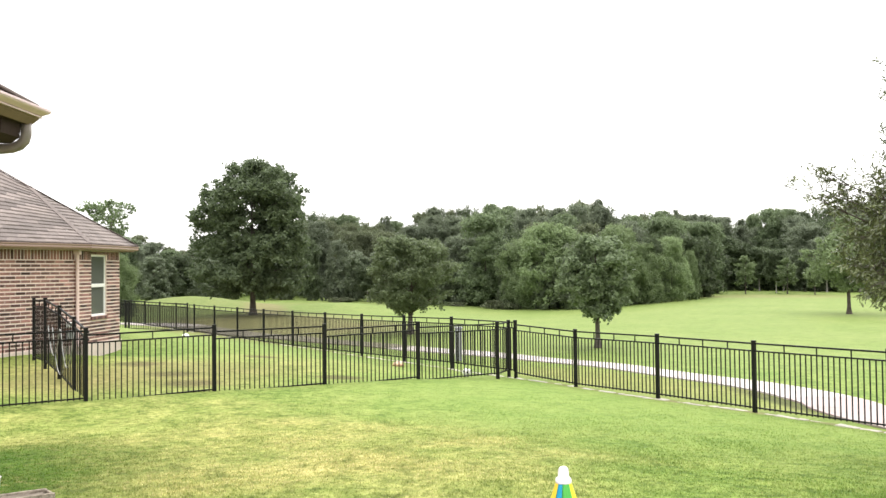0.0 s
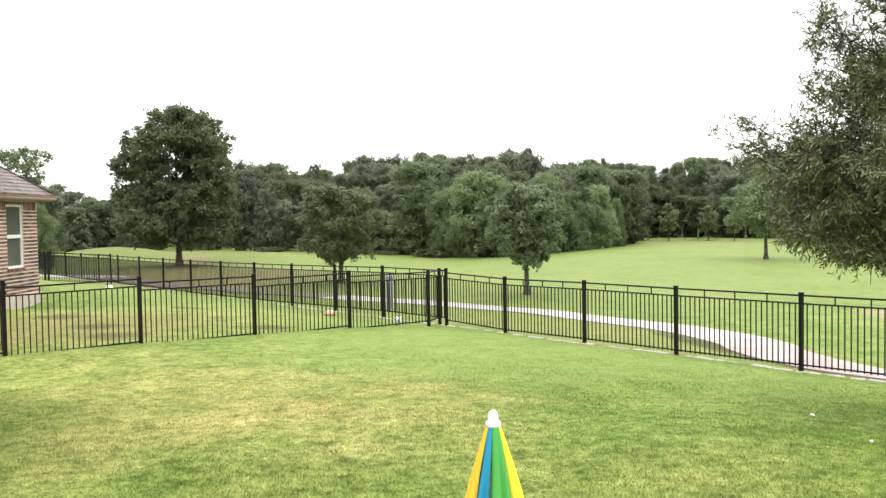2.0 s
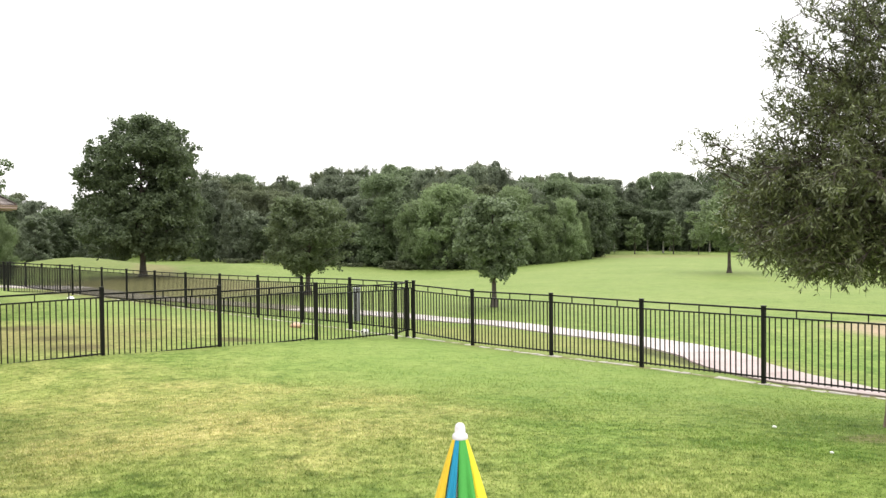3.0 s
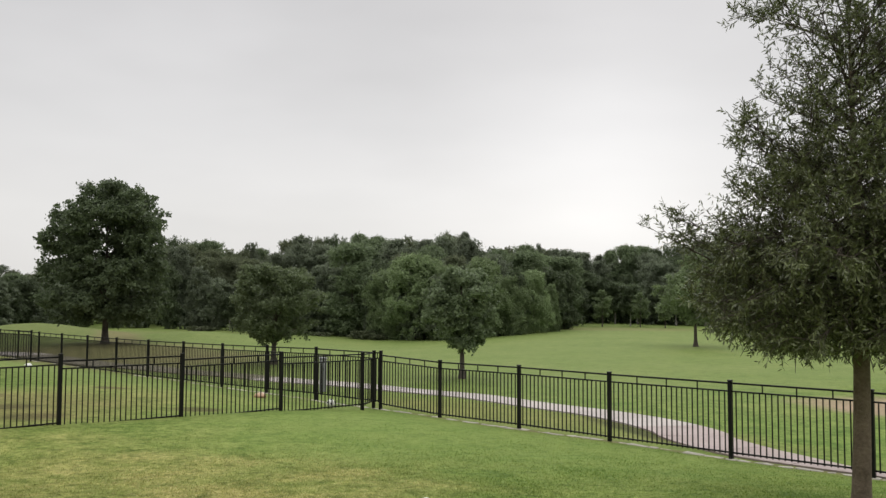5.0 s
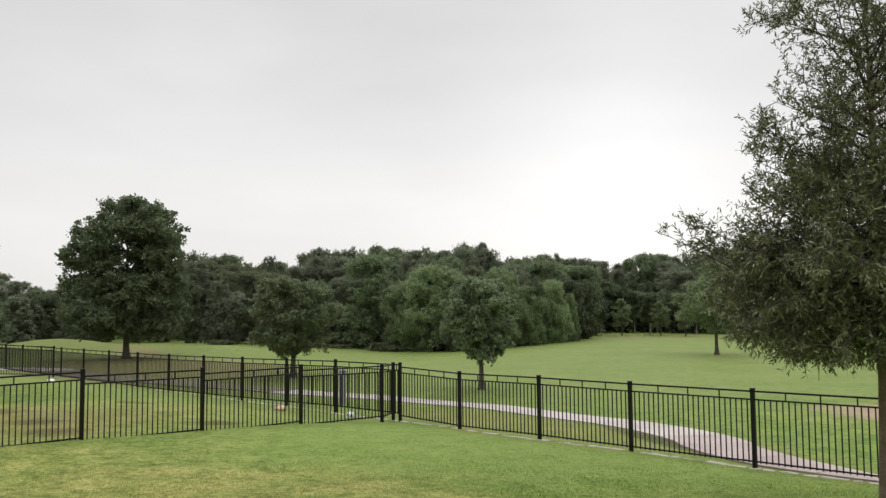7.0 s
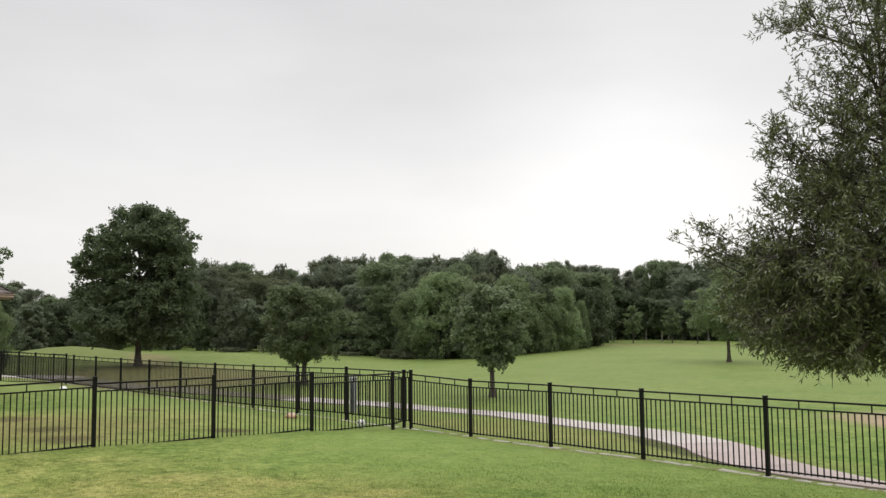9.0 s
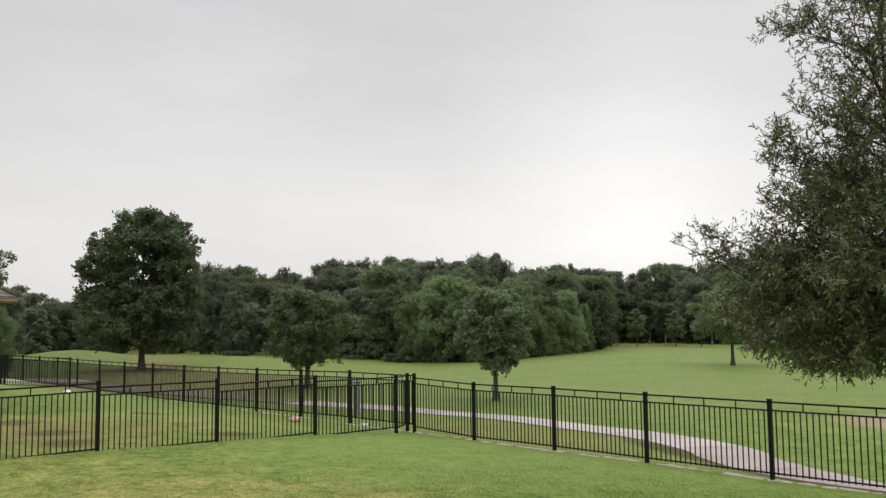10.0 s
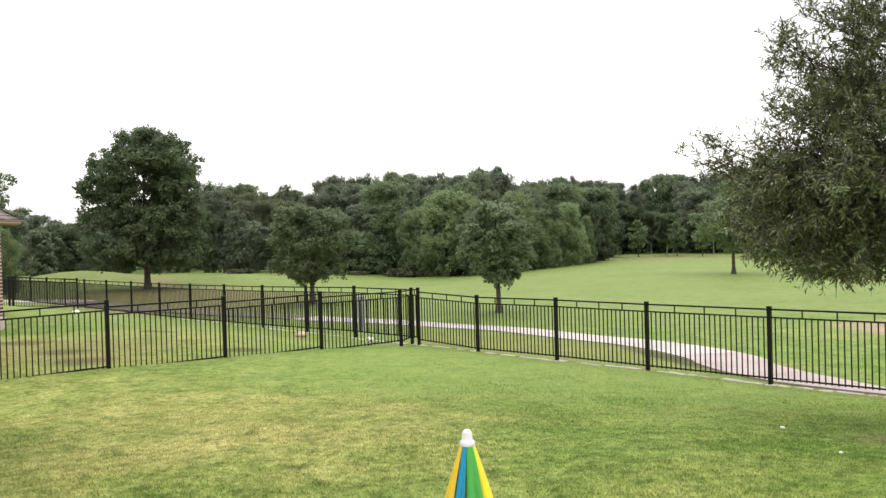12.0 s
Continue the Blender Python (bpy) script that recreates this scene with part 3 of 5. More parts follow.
def build_path():
    """The winding walk: slabs along a smooth line, each an own piece with a joint."""
    way = [(-26.0, 45.5, 1.9), (-16.0, 46.5, 1.9), (-9.5, 38.8, 1.7), (-2.8, 32.2, 1.6), (0.7, 29.0, 1.5), (2.3, 27.5, 1.3), (3.67, 26.1, 1.15), (4.8, 24.85, 1.2), (5.9, 23.0, 1.28), (6.7, 21.75, 1.3),
           (7.25, 20.85, 1.35), (7.72, 19.6, 1.45), (8.02, 18.4, 1.6), (8.14, 17.2, 1.62), (7.98, 16.3, 1.5), (8.2, 14.84, 1.25), (8.54, 13.97, 0.95), (8.94, 13.02, 0.55), (9.63, 11.91, 0.35), (12.13, 8.54, 0.3)]
    pts = []
    for i in range(len(way) - 1):                      # Catmull-Rom
        p = [np.array(way[min(max(i + k, 0), len(way) - 1)]) for k in (-1, 0, 1, 2)]
        for t in np.linspace(0, 1, 12, endpoint=False):
            pts.append(0.5 * (2 * p[1] + (p[2] - p[0]) * t + (2 * p[0] - 5 * p[1] + 4 * p[2] - p[3]) * t * t + (3 * p[1] - p[0] - 3 * p[2] + p[3]) * t ** 3))
    pts = np.array(pts)
    s = np.concatenate([[0], np.cumsum(np.hypot(*np.diff(pts[:, :2], axis=0).T))])
    root = thing("path", "pale concrete garden walk winding beside the black fence", "path", kind="structure")
    for k in range(int(s[-1] / 1.5)):
        bm = bmesh.new()
        ring = []
        for u in np.linspace(k * 1.5 + 0.012, k * 1.5 + 1.488, 4):
            c = np.array([np.interp(u, s, pts[:, j]) for j in range(3)])
            d = np.array([np.interp(u + 0.1, s, pts[:, j]) - np.interp(u - 0.1, s, pts[:, j]) for j in range(2)])
            d /= np.hypot(*d)
            nrm = np.array([-d[1], d[0]])
            row = []
            for w in (-0.5, 0.5):
                q = c[:2] + nrm * c[2] * w
                z = gz(*q)
                row += [bm.verts.new((q[0], q[1], z + 0.035)), bm.verts.new((q[0], q[1], z - 0.08))]
            ring.append(row)
        for a, b in zip(ring, ring[1:]):
            bm.faces.new((a[0], a[2], b[2], b[0]))
            bm.faces.new((a[1], a[0], b[0], b[1]))
            bm.faces.new((a[2], a[3], b[3], b[2]))
        bm.faces.new((ring[0][0], ring[0][1], ring[0][3], ring[0][2]))
        bm.faces.new((ring[-1][2], ring[-1][3], ring[-1][1], ring[-1][0]))
        bmesh.ops.recalc_face_normals(bm, faces=bm.faces)
        mx, my = (np.interp(k * 1.5 + 0.75, s, pts[:, j]) for j in (0, 1))
        # the stretch by the shade tree takes the concrete with shade in its colour
        part("slab", bm, M_CONC_SHADE if -13.5 < mx < -1.2 else M_CONC_DUSTY if my < 17.6 else M_CONC, root)


build_path()

# ================= fences =================
PICKET = {}


def picket_mesh(h):
    key = round(h, 2)
    if key not in PICKET:
        PICKET[key] = mesh_of("picket", boxed(-0.0095, 0.0095, -0.0095, 0.0095, 0, key), M_BLACK)
    return PICKET[key]


def post_mesh(h, w=0.068):
    bm = boxed(-w / 2, w / 2, -w / 2, w / 2, -0.12, h - 0.02)
    box(bm, -w / 2 - 0.006, w / 2 + 0.006, -w / 2 - 0.006, w / 2 + 0.006, h - 0.028, h, 0.006)
    return mesh_of("post", bm, M_BLACK)


def fence(name, label, posts, height=1.40, count=22, group="metal fences", first=True, drop=(0.06, 0.06)):
    """posts: (x, y, z of the ground, own height or None). Two rails above, one below, pickets between, three short spacers.
    drop: how far the top rail hangs under the post's top at the two ends of each panel."""
    x0, y0, z0 = posts[0][:3]
    root = thing(name, label, "fence", x0, y0, z0, group=group)
    pm = post_mesh(height)
    turn = math.degrees(math.atan2(posts[-1][1] - y0, posts[-1][0] - x0))
    for i, (x, y, z, own) in enumerate(posts):
        if i == 0 and not first:
            continue
        m = post_mesh(own) if own else pm
        part("post", m, M_BLACK, root, m=pose(x - x0, y - y0, z - z0, 0, 0, turn))
    for (ax, ay, azz, ah), (bx, by, bz, bh) in zip(posts, posts[1:]):
        a, b = Vector((ax - x0, ay - y0, azz - z0 + (ah or height) - height)), Vector((bx - x0, by - y0, bz - z0 + (bh or height) - height))
        a.z -= drop[0] - 0.06
        b.z -= drop[1] - 0.06
        turn = math.degrees(math.atan2(b.y - a.y, b.x - a.x))
        for zr, w, h in ((height - 0.06, 0.03, 0.032), (height - 0.205, 0.026, 0.028), (0.10, 0.026, 0.028)):
            part("rail", beam(a + Vector((0, 0, zr)), b + Vector((0, 0, zr)), w, h), M_BLACK, root)
        ln = (b - a).length
        n = max(2, round(count * ln / 2.44))
        for k in range(n):
            c = a.lerp(b, (k + 1) / (n + 1))
            part("picket", picket_mesh(height - 0.205 - 0.07), M_BLACK, root, m=pose(c.x, c.y, c.z + 0.07, 0, 0, turn))
        for q in ((0.25, 0.5, 0.75) if ln > 1.6 else (0.5,)):
            c = a.lerp(b, q)
            part("spacer", picket_mesh(0.145), M_BLACK, root, m=pose(c.x, c.y, c.z + height - 0.205, 0, 0, turn))
    return root


def on_line(p, d, s):
    return p[0] + d[0] * s, p[1] + d[1] * s


fence("metal_fence", "black metal picket fence dividing two lawns",
      [(*on_line(LP, LD, s), z, h) for s, z, h in ((-14.65, 0.31, 1.37), (-12.2, 0.23, 1.37), (-9.77, 0.15, 1.36), (-7.33, 0.08, 1.37), (-4.85, -0.045, 1.40), (-2.39, -0.08, 1.37), (0.01, -0.216, 1.40))], drop=(0.145, 0.065))
fence("metal_fence", "black metal picket fence along the lawn beside the concrete walk",
      [(*on_line(RP, RD, s), z, h) for s, z, h in ((0.09, -0.31, 1.42), (2.20, -0.367, 1.41), (4.64, -0.357, 1.42), (6.97, -0.342, 1.40), (9.52, -0.333, 1.40), (11.9, -0.33, 1.41), (14.3, -0.34, 1.41), (16.8, -0.35, 1.41))], first=False)
fence("metal_fence", "long black metal picket fence behind the neighbouring lawn",
      [(*on_line(RP, RD, s), z, None) for s, z in ((-0.21, -0.235), (-2.67, -0.24), (-5.08, -0.285), (-7.59, -0.33), (-10.09, -0.36), (-12.63, -0.39), (-15.21, -0.40), (-17.85, -0.40),
                                                  (-20.44, -0.40), (-22.98, -0.40), (-25.5, -0.40), (-28.0, -0.40), (-30.5, -0.40), (-33.0, -0.40), (-35.5, -0.40))], first=False)
# short filler panel that joins the two lines at the corner
JA, JB = on_line(LP, LD, 0.05), on_line(RP, RD, -0.21)
fence("metal_fence", "narrow black metal filler panel at the corner of two fences", [(*JA, -0.225, None), (*JB, -0.235, None), (*on_line(RP, RD, 0.06), -0.368, 1.54)], count=12, first=False)
EP = np.array([-12.0, 40.2])
ED = np.array([math.cos(radians(215)), math.sin(radians(215))])
fence("metal_fence", "short black metal picket fence closing the neighbouring lawn", [(*on_line(EP, ED, s), z, None) for s, z in ((0.35, -0.33), (3.05, -0.12), (3.22, -0.11), (5.6, 0.1))])
SD = np.array([math.cos(radians(125)), math.sin(radians(125))])
SP = on_line(LP, LD, -9.72)
fence("stepped_fence", "taller black metal fence climbing to the brick house",
      [(*on_line(SP, SD, s), z, h) for s, z, h in ((0.0, 0.10, 1.38), (1.29, 0.123, 1.54), (2.77, 0.264, 1.58), (4.43, 0.42, 1.55), (5.94, 0.41, 1.53))], 1.54, 13, first=False)


def build_mow_strip():
    root = thing("mow_strip", "pale concrete edging strip under the black fence", "edging", kind="structure")
    s0 = -34.0
    while s0 < 16.5:
        ln = random.uniform(0.16, 0.5)
        wide = random.uniform(0.10, 0.20) * (1.0 if s0 > 0 else 0.7)
        off = random.uniform(-0.05, 0.02)
        p, q = (on_line(on_line(RP, RD, s), RN, off) for s in (s0, s0 + ln))
        da, db = random.uniform(-0.040, -0.008), random.uniform(-0.040, -0.008)
        part("edging_stone", beam((*p, gz(*p) + da), (*q, gz(*q) + db), wide, 0.08, 0.014), M_MOW, root)
        s0 += ln + random.choice((-0.02, 0.0, 0.01, 0.03, 0.10 if s0 < 4 else 0.02))


build_mow_strip()

# ================= trees =================
def profile_radius(prof, h):
    return np.interp(h, [p[0] for p in prof], [p[1] for p in prof])


def unit(v):
    return v / (np.linalg.norm(v, axis=-1, keepdims=True) + 1e-9)


def leaf_quads(c, nrm, ln, wd, rng):
    """Pointed leaves at c, faces turned along nrm."""
    u = unit(np.cross(nrm, rng.normal(size=(len(c), 3))))
    w = np.cross(nrm, u)
    ln, wd = ln[:, None] / 2, wd[:, None] / 2
    return np.stack([c - u * ln, c + w * wd - u * ln * 0.1, c + u * ln, c - w * wd - u * ln * 0.1], 1)


def crown_mesh(name, rng, prof, clumps, leaves, leaf, clump_r, mat, lumpy=0.25, squash=0.8, sub=10, up=0.5, out=0.5, wide=(0.5, 0.8), shell=0.4):
    """A crown in three steps: boughs inside the envelope prof = [(height, radius)...], tufts over each bough, leaves in each tuft."""
    hs = np.linspace(prof[0][0], prof[-1][0], 80)
    wts = profile_radius(prof, hs) ** 1.2 + 0.2
    h = rng.choice(hs, clumps, p=wts / wts.sum()) + rng.uniform(-0.1, 0.1, clumps)
    a = rng.uniform(0, 2 * np.pi, clumps)
    p1, p2 = rng.uniform(0, 6, 2)
    r = clump_r * rng.uniform(0.6, 1.35, clumps)
    R = profile_radius(prof, h) * (1 + lumpy * (0.6 * np.sin(2 * a + p1 + h * 0.7) + 0.5 * np.sin(5 * a + p2 - h * 1.6)))
    R = np.maximum(R - r * 0.95, 0.02) * rng.uniform(0.08, 1.0, clumps) ** shell
    h = np.clip(h, prof[0][0] + r * squash * 0.6, prof[-1][0] - r * (squash + 0.3))
    cs = np.stack([R * np.cos(a), R * np.sin(a), h], 1)
    k = np.repeat(np.arange(clumps), sub)
    d = rng.normal(size=(len(k), 3)) + np.array([0, 0, 0.25])
    d = unit(d)
    tuft = cs[k] + d * (r[k] * rng.uniform(0.45, 1.0, len(k)))[:, None] * np.array([1, 1, squash])
    tr = r[k] * rng.uniform(0.20, 0.42, len(k))
    size = tr ** 2
    j = rng.choice(len(k), leaves, p=size / size.sum())
    c = tuft[j] + rng.normal(size=(leaves, 3)) * (tr[j] * 0.58)[:, None] * np.array([1, 1, 0.8])
    nrm = unit(rng.normal(size=(leaves, 3)) * 0.75 + np.array([0, 0, up]) + d[j] * out)
    ln = leaf * rng.uniform(0.6, 1.4, leaves)
    return quads_mesh(name, leaf_quads(c, nrm, ln, ln * rng.uniform(*wide, leaves), rng), mat), cs


def trunk_bm(rng, height, radius, targets, limbs=7, lean=0.15, seg=10, flare=1.7):
    bm = bmesh.new()
    ax, ay = rng.uniform(-lean, lean), rng.uniform(-lean, lean)
    n = 9
    axis = lambda t: Vector((ax * t ** 1.5 * height * 0.3, ay * t ** 1.5 * height * 0.3, t * height))
    ts = [-0.15 / height, 0.0, 0.25 / height, 0.09] + [i / n for i in range(1, n + 1)]
    tube(bm, [axis(max(t, 0)) + Vector((0, 0, min(t, 0) * height)) for t in ts],
         [radius * flare * 1.1, radius * flare, radius * 1.2] + [radius * (1 - 0.88 * max(t, 0)) + 0.006 for t in ts[3:]], seg)
    order = sorted(targets.tolist(), key=lambda c: -math.hypot(c[0], c[1]))[:limbs * 3:3]
    for cx, cy, cz in order:
        h = max(height * 0.22, min(cz - 0.45 * math.hypot(cx, cy) - 0.1, height * 0.9))
        b, e = axis(h / height), Vector((cx, cy, cz))
        m1 = b.lerp(e, 0.5) + Vector((0, 0, 0.10 * (e - b).length))
        r0 = radius * (1 - 0.8 * h / height) * 0.5
        tube(bm, [b, b.lerp(m1, 0.5) + Vector((0, 0, 0.03)), m1, m1.lerp(e, 0.5), e], [r0, r0 * 0.8, r0 * 0.6, r0 * 0.38, r0 * 0.15], 6)
    return bm


def tree(name, label, x, y, rng, height, prof, trunk_r, clumps, leaves, leaf, clump_r, mat, bark=None, limbs=7, group="", turn=0.0, lean=0.15, **look_of):
    root = thing(name, label, "tree", x, y, gz(x, y), turn, group=group)
    me, cs = crown_mesh("crown", rng, prof, clumps, leaves, leaf, clump_r, mat, **look_of)
    part("crown", me, mat, root)
    part("trunk", trunk_bm(rng, height * 0.86, trunk_r, cs, limbs, lean), bark or M_BARK_FAR, root)
    return root


rng = np.random.default_rng(11)
tree("shade_tree", "tall broad dark-green shade tree standing on bare shaded earth", -12.9, 56.4, rng, 11.0,
     [(1.5, 1.8), (2.0, 3.5), (2.75, 4.2), (3.5, 4.4), (4.3, 4.4), (5.1, 4.3), (5.9, 4.35), (6.7, 4.5), (7.5, 4.8), (8.1, 4.55), (8.7, 4.0), (9.3, 3.2), (10.0, 2.6), (10.7, 1.6)], 0.20, 210, 84000, 0.20, 0.80, LEAF_BIG, limbs=22, lumpy=0.17, shell=0.5)
tree("small_tree", "small round olive-green tree behind the metal fence", -1.55, 38.5, rng, 4.6,
     [(1.05, 0.7), (1.4, 1.75), (1.95, 2.35), (2.75, 2.5), (3.5, 2.3), (4.05, 1.75), (4.6, 0.9)], 0.12, 120, 36000, 0.115, 0.44, LEAF_OLIVE, limbs=12, lumpy=0.12, shell=0.5)
tree("small_tree", "small round bright-green tree beside the concrete walk", 5.64, 30.64, rng, 4.2,
     [(1.2, 0.6), (1.5, 1.25), (1.95, 1.65), (2.4, 1.8), (3.0, 1.75), (3.45, 1.5), (3.85, 1.15), (4.2, 0.5)], 0.10, 80, 21000, 0.125, 0.38, LEAF_MID, limbs=10, lumpy=0.12, shell=0.5)
tree("field_tree", "young green tree alone out on the mown field", 23.9, 49.2, rng, 6.0,
     [(1.5, 0.9), (2.1, 2.1), (3.0, 2.6), (4.0, 2.5), (5.0, 1.8), (6.0, 0.6)], 0.11, 66, 17000, 0.15, 0.62, LEAF_BUSH, M_BARK_TWIG, limbs=10, lumpy=0.2)
tree("garden_tree", "thin-crowned green tree rising behind the brick house", -22.3, 55.8, rng, 8.2,
     [(4.8, 0.4), (5.6, 1.2), (6.5, 1.75), (7.2, 1.9), (7.9, 1.4)], 0.10, 30, 3000, 0.18, 0.46, LEAF_MID, limbs=14, lumpy=0.3, shell=0.25)


# ----- the near live oak: limbs, branches, twigs, narrow leaves -----
def live_oak(x, y):
    rng = np.random.default_rng(8)
    root = thing("live_oak", "live oak with narrow dark leaves and drooping twigs on the lawn", "tree", x, y, gz(x, y))
    prof = [(1.6, 1.75), (1.9, 1.95), (2.3, 2.05), (2.85, 2.08), (3.05, 2.05), (3.3, 1.95), (3.5, 1.75), (3.75, 1.62), (4.0, 1.65), (4.25, 1.8), (4.45, 1.85), (4.7, 1.72), (5.0, 1.62),
            (5.25, 1.64), (5.5, 1.78), (5.75, 1.76), (6.0, 1.52), (6.25, 1.25), (6.8, 0.95), (7.5, 0.6), (8.0, 0.2)]
    stem = lambda h: np.array((0.05 * math.sin(h * 0.9), 0.04 * math.sin(h * 0.7 + 1), h))
    bm = bmesh.new()
    hs = [-0.2, 0.0, 0.15, 0.6, 1.2, 1.9, 2.8, 3.8, 5.0, 6.2, 7.6]
    tube(bm, [stem(h) for h in hs], [0.15, 0.12, 0.104, 0.096, 0.09, 0.084, 0.066, 0.038, 0.018, 0.009, 0.004], 14)
    part("trunk", bm, M_BARK, root, "grey-brown bark trunk")
    limbs, branches, twigs = [], [], []
    grid = np.linspace(1.85, 7.8, 90)
    wts = profile_radius(prof, grid) ** 1.6 * (1 + 0.7 * smooth(3.4, 2.6, grid)) * (1 - 0.28 * smooth(4.6, 5.6, grid))
    for i in range(188):
        h = rng.choice(grid, p=wts / wts.sum())
        a = i * 2.39996 + rng.normal() * 0.25
        reach = (profile_radius(prof, h) - 0.28) * (rng.uniform(0.78, 1.0) if i % 5 < 3 else rng.uniform(0.35, 0.75))
        low = h < 3.3
        if i == 0:                                     # one long low bough reaches out past the rest
            h, a, reach, low = 3.18, radians(146), 2.3, False
        elif i in (1, 2, 3):
            h, a, reach, low = (3.05, 3.28, 3.2)[i - 1], radians((140, 150, 146)[i - 1]), (1.95, 1.95, 2.1)[i - 1], False
        b = max(1.75 if low else 1.95, h - reach * (rng.uniform(0.0, 0.3) if low else rng.uniform(0.45, 0.85)))
        p0, p2 = stem(b), np.array((reach * math.cos(a), reach * math.sin(a), h))
        p1 = (p0 + p2) / 2 + np.array((rng.normal() * 0.08, rng.normal() * 0.08, (0.22 if low else 0.03) * reach + rng.normal() * 0.05))
        at = lambda t: p0 * (1 - t) ** 2 + p1 * 2 * t * (1 - t) + p2 * t * t
        limbs.append(([at(t) for t in np.linspace(0, 1, 7)], 0.030 * (1 - b / 9.5)))
        for k in range(int(6 + 4.0 * reach)):
            t = rng.uniform(0.18, 1.0) ** 0.7
            d = unit(at(min(t + 0.05, 1.0)) - at(t - 0.05))
            d = unit(d * 0.75 + unit(rng.normal(size=3)) * 0.8 + np.array((0, 0, -0.20 if low else 0.22)))
            ln = (0.20 + 0.34 * (1 - t)) * rng.uniform(0.7, 1.3)
            branches.append((at(t), d, ln, low))
    for k in range(1150):                               # short shoots on the inner wood
        h, a = (1.72 + 2.8 * rng.uniform() ** 1.25 if k % 10 else rng.uniform(4.4, 7.3)), rng.uniform(0, 2 * np.pi)
        e = (profile_radius(prof, h) - 0.25) * rng.uniform(0.05, 0.66) ** 0.6 * (1.0 if k % 10 else 0.45)
        branches.append((np.array((e * math.cos(a), e * math.sin(a), h)), unit(rng.normal(size=3)), 0.25, h < 3.0))
    for p, d, ln, low in branches:
        for k in range(5 if low else 4):
            s = rng.uniform(0.15, 1.0) if k else 0.95
            td = unit(d * 0.7 + unit(rng.normal(size=3)) * 0.75 + np.array((0, 0, rng.uniform(-0.9, 0.1) if low else rng.uniform(-0.25, 0.4))))
            twigs.append((p + d * ln * s, td, rng.uniform(0.10, 0.22) * (1.2 if low else 1.0)))
    clear = 1.80 - gz(x, y)                             # the crown's underside, a little higher towards the rim
    twigs = [t for t in twigs if (t[0] + t[1] * t[2])[2] > clear + 0.05 + 0.30 * float(smooth(1.2, 2.0, np.hypot(*t[0][:2]))) + rng.normal() * 0.06 and rng.uniform() > 0.16 * float(smooth(4.0, 5.2, t[0][2]))]
    for pts, r0 in limbs:
        g = bmesh.new()
        tube(g, pts, [r0 * f for f in (1, 0.85, 0.7, 0.55, 0.4, 0.26, 0.12)], 6)
        part("limb", g, M_BARK_TWIG, root)
    g = bmesh.new()
    for p, d, ln, low in branches:
        tube(g, [p, p + d * ln], [0.007, 0.0025], 3, False)
    for p, d, ln in twigs[::2]:
        tube(g, [p, p + d * ln], [0.003, 0.0012], 3, False)
    tagged(part("twigwork", g, M_BARK_TWIG, root), kind="stuff")
    P, Dn, L = (np.array([t[k] for t in twigs]) for k in range(3))
    m = 11
    j = np.repeat(np.arange(len(twigs)), m)
    n = len(j)
    c = P[j] + Dn[j] * (L[j] * np.tile(np.linspace(0.08, 1.05, m), len(twigs)))[:, None]
    ax = unit(unit(rng.normal(size=(n, 3))) * 0.8 + Dn[j] * 0.75 + np.array([0, 0, -0.15]))
    ln, wd = rng.uniform(0.052, 0.092, (n, 1)) / 2, rng.uniform(0.013, 0.022, (n, 1)) / 2
    c = c + ax * ln
    w = unit(np.cross(ax, rng.normal(size=(n, 3)) * 0.8 + np.array([0, 0, 0.9])))
    q = np.stack([c - ax * ln, c + w * wd, c + ax * ln, c - w * wd], 1)
    part("crown", quads_mesh("crown", q, LEAF_OAK), LEAF_OAK, root, "narrow dark-green leaves on drooping twigs")
    return root


live_oak(6.16, 8.62)


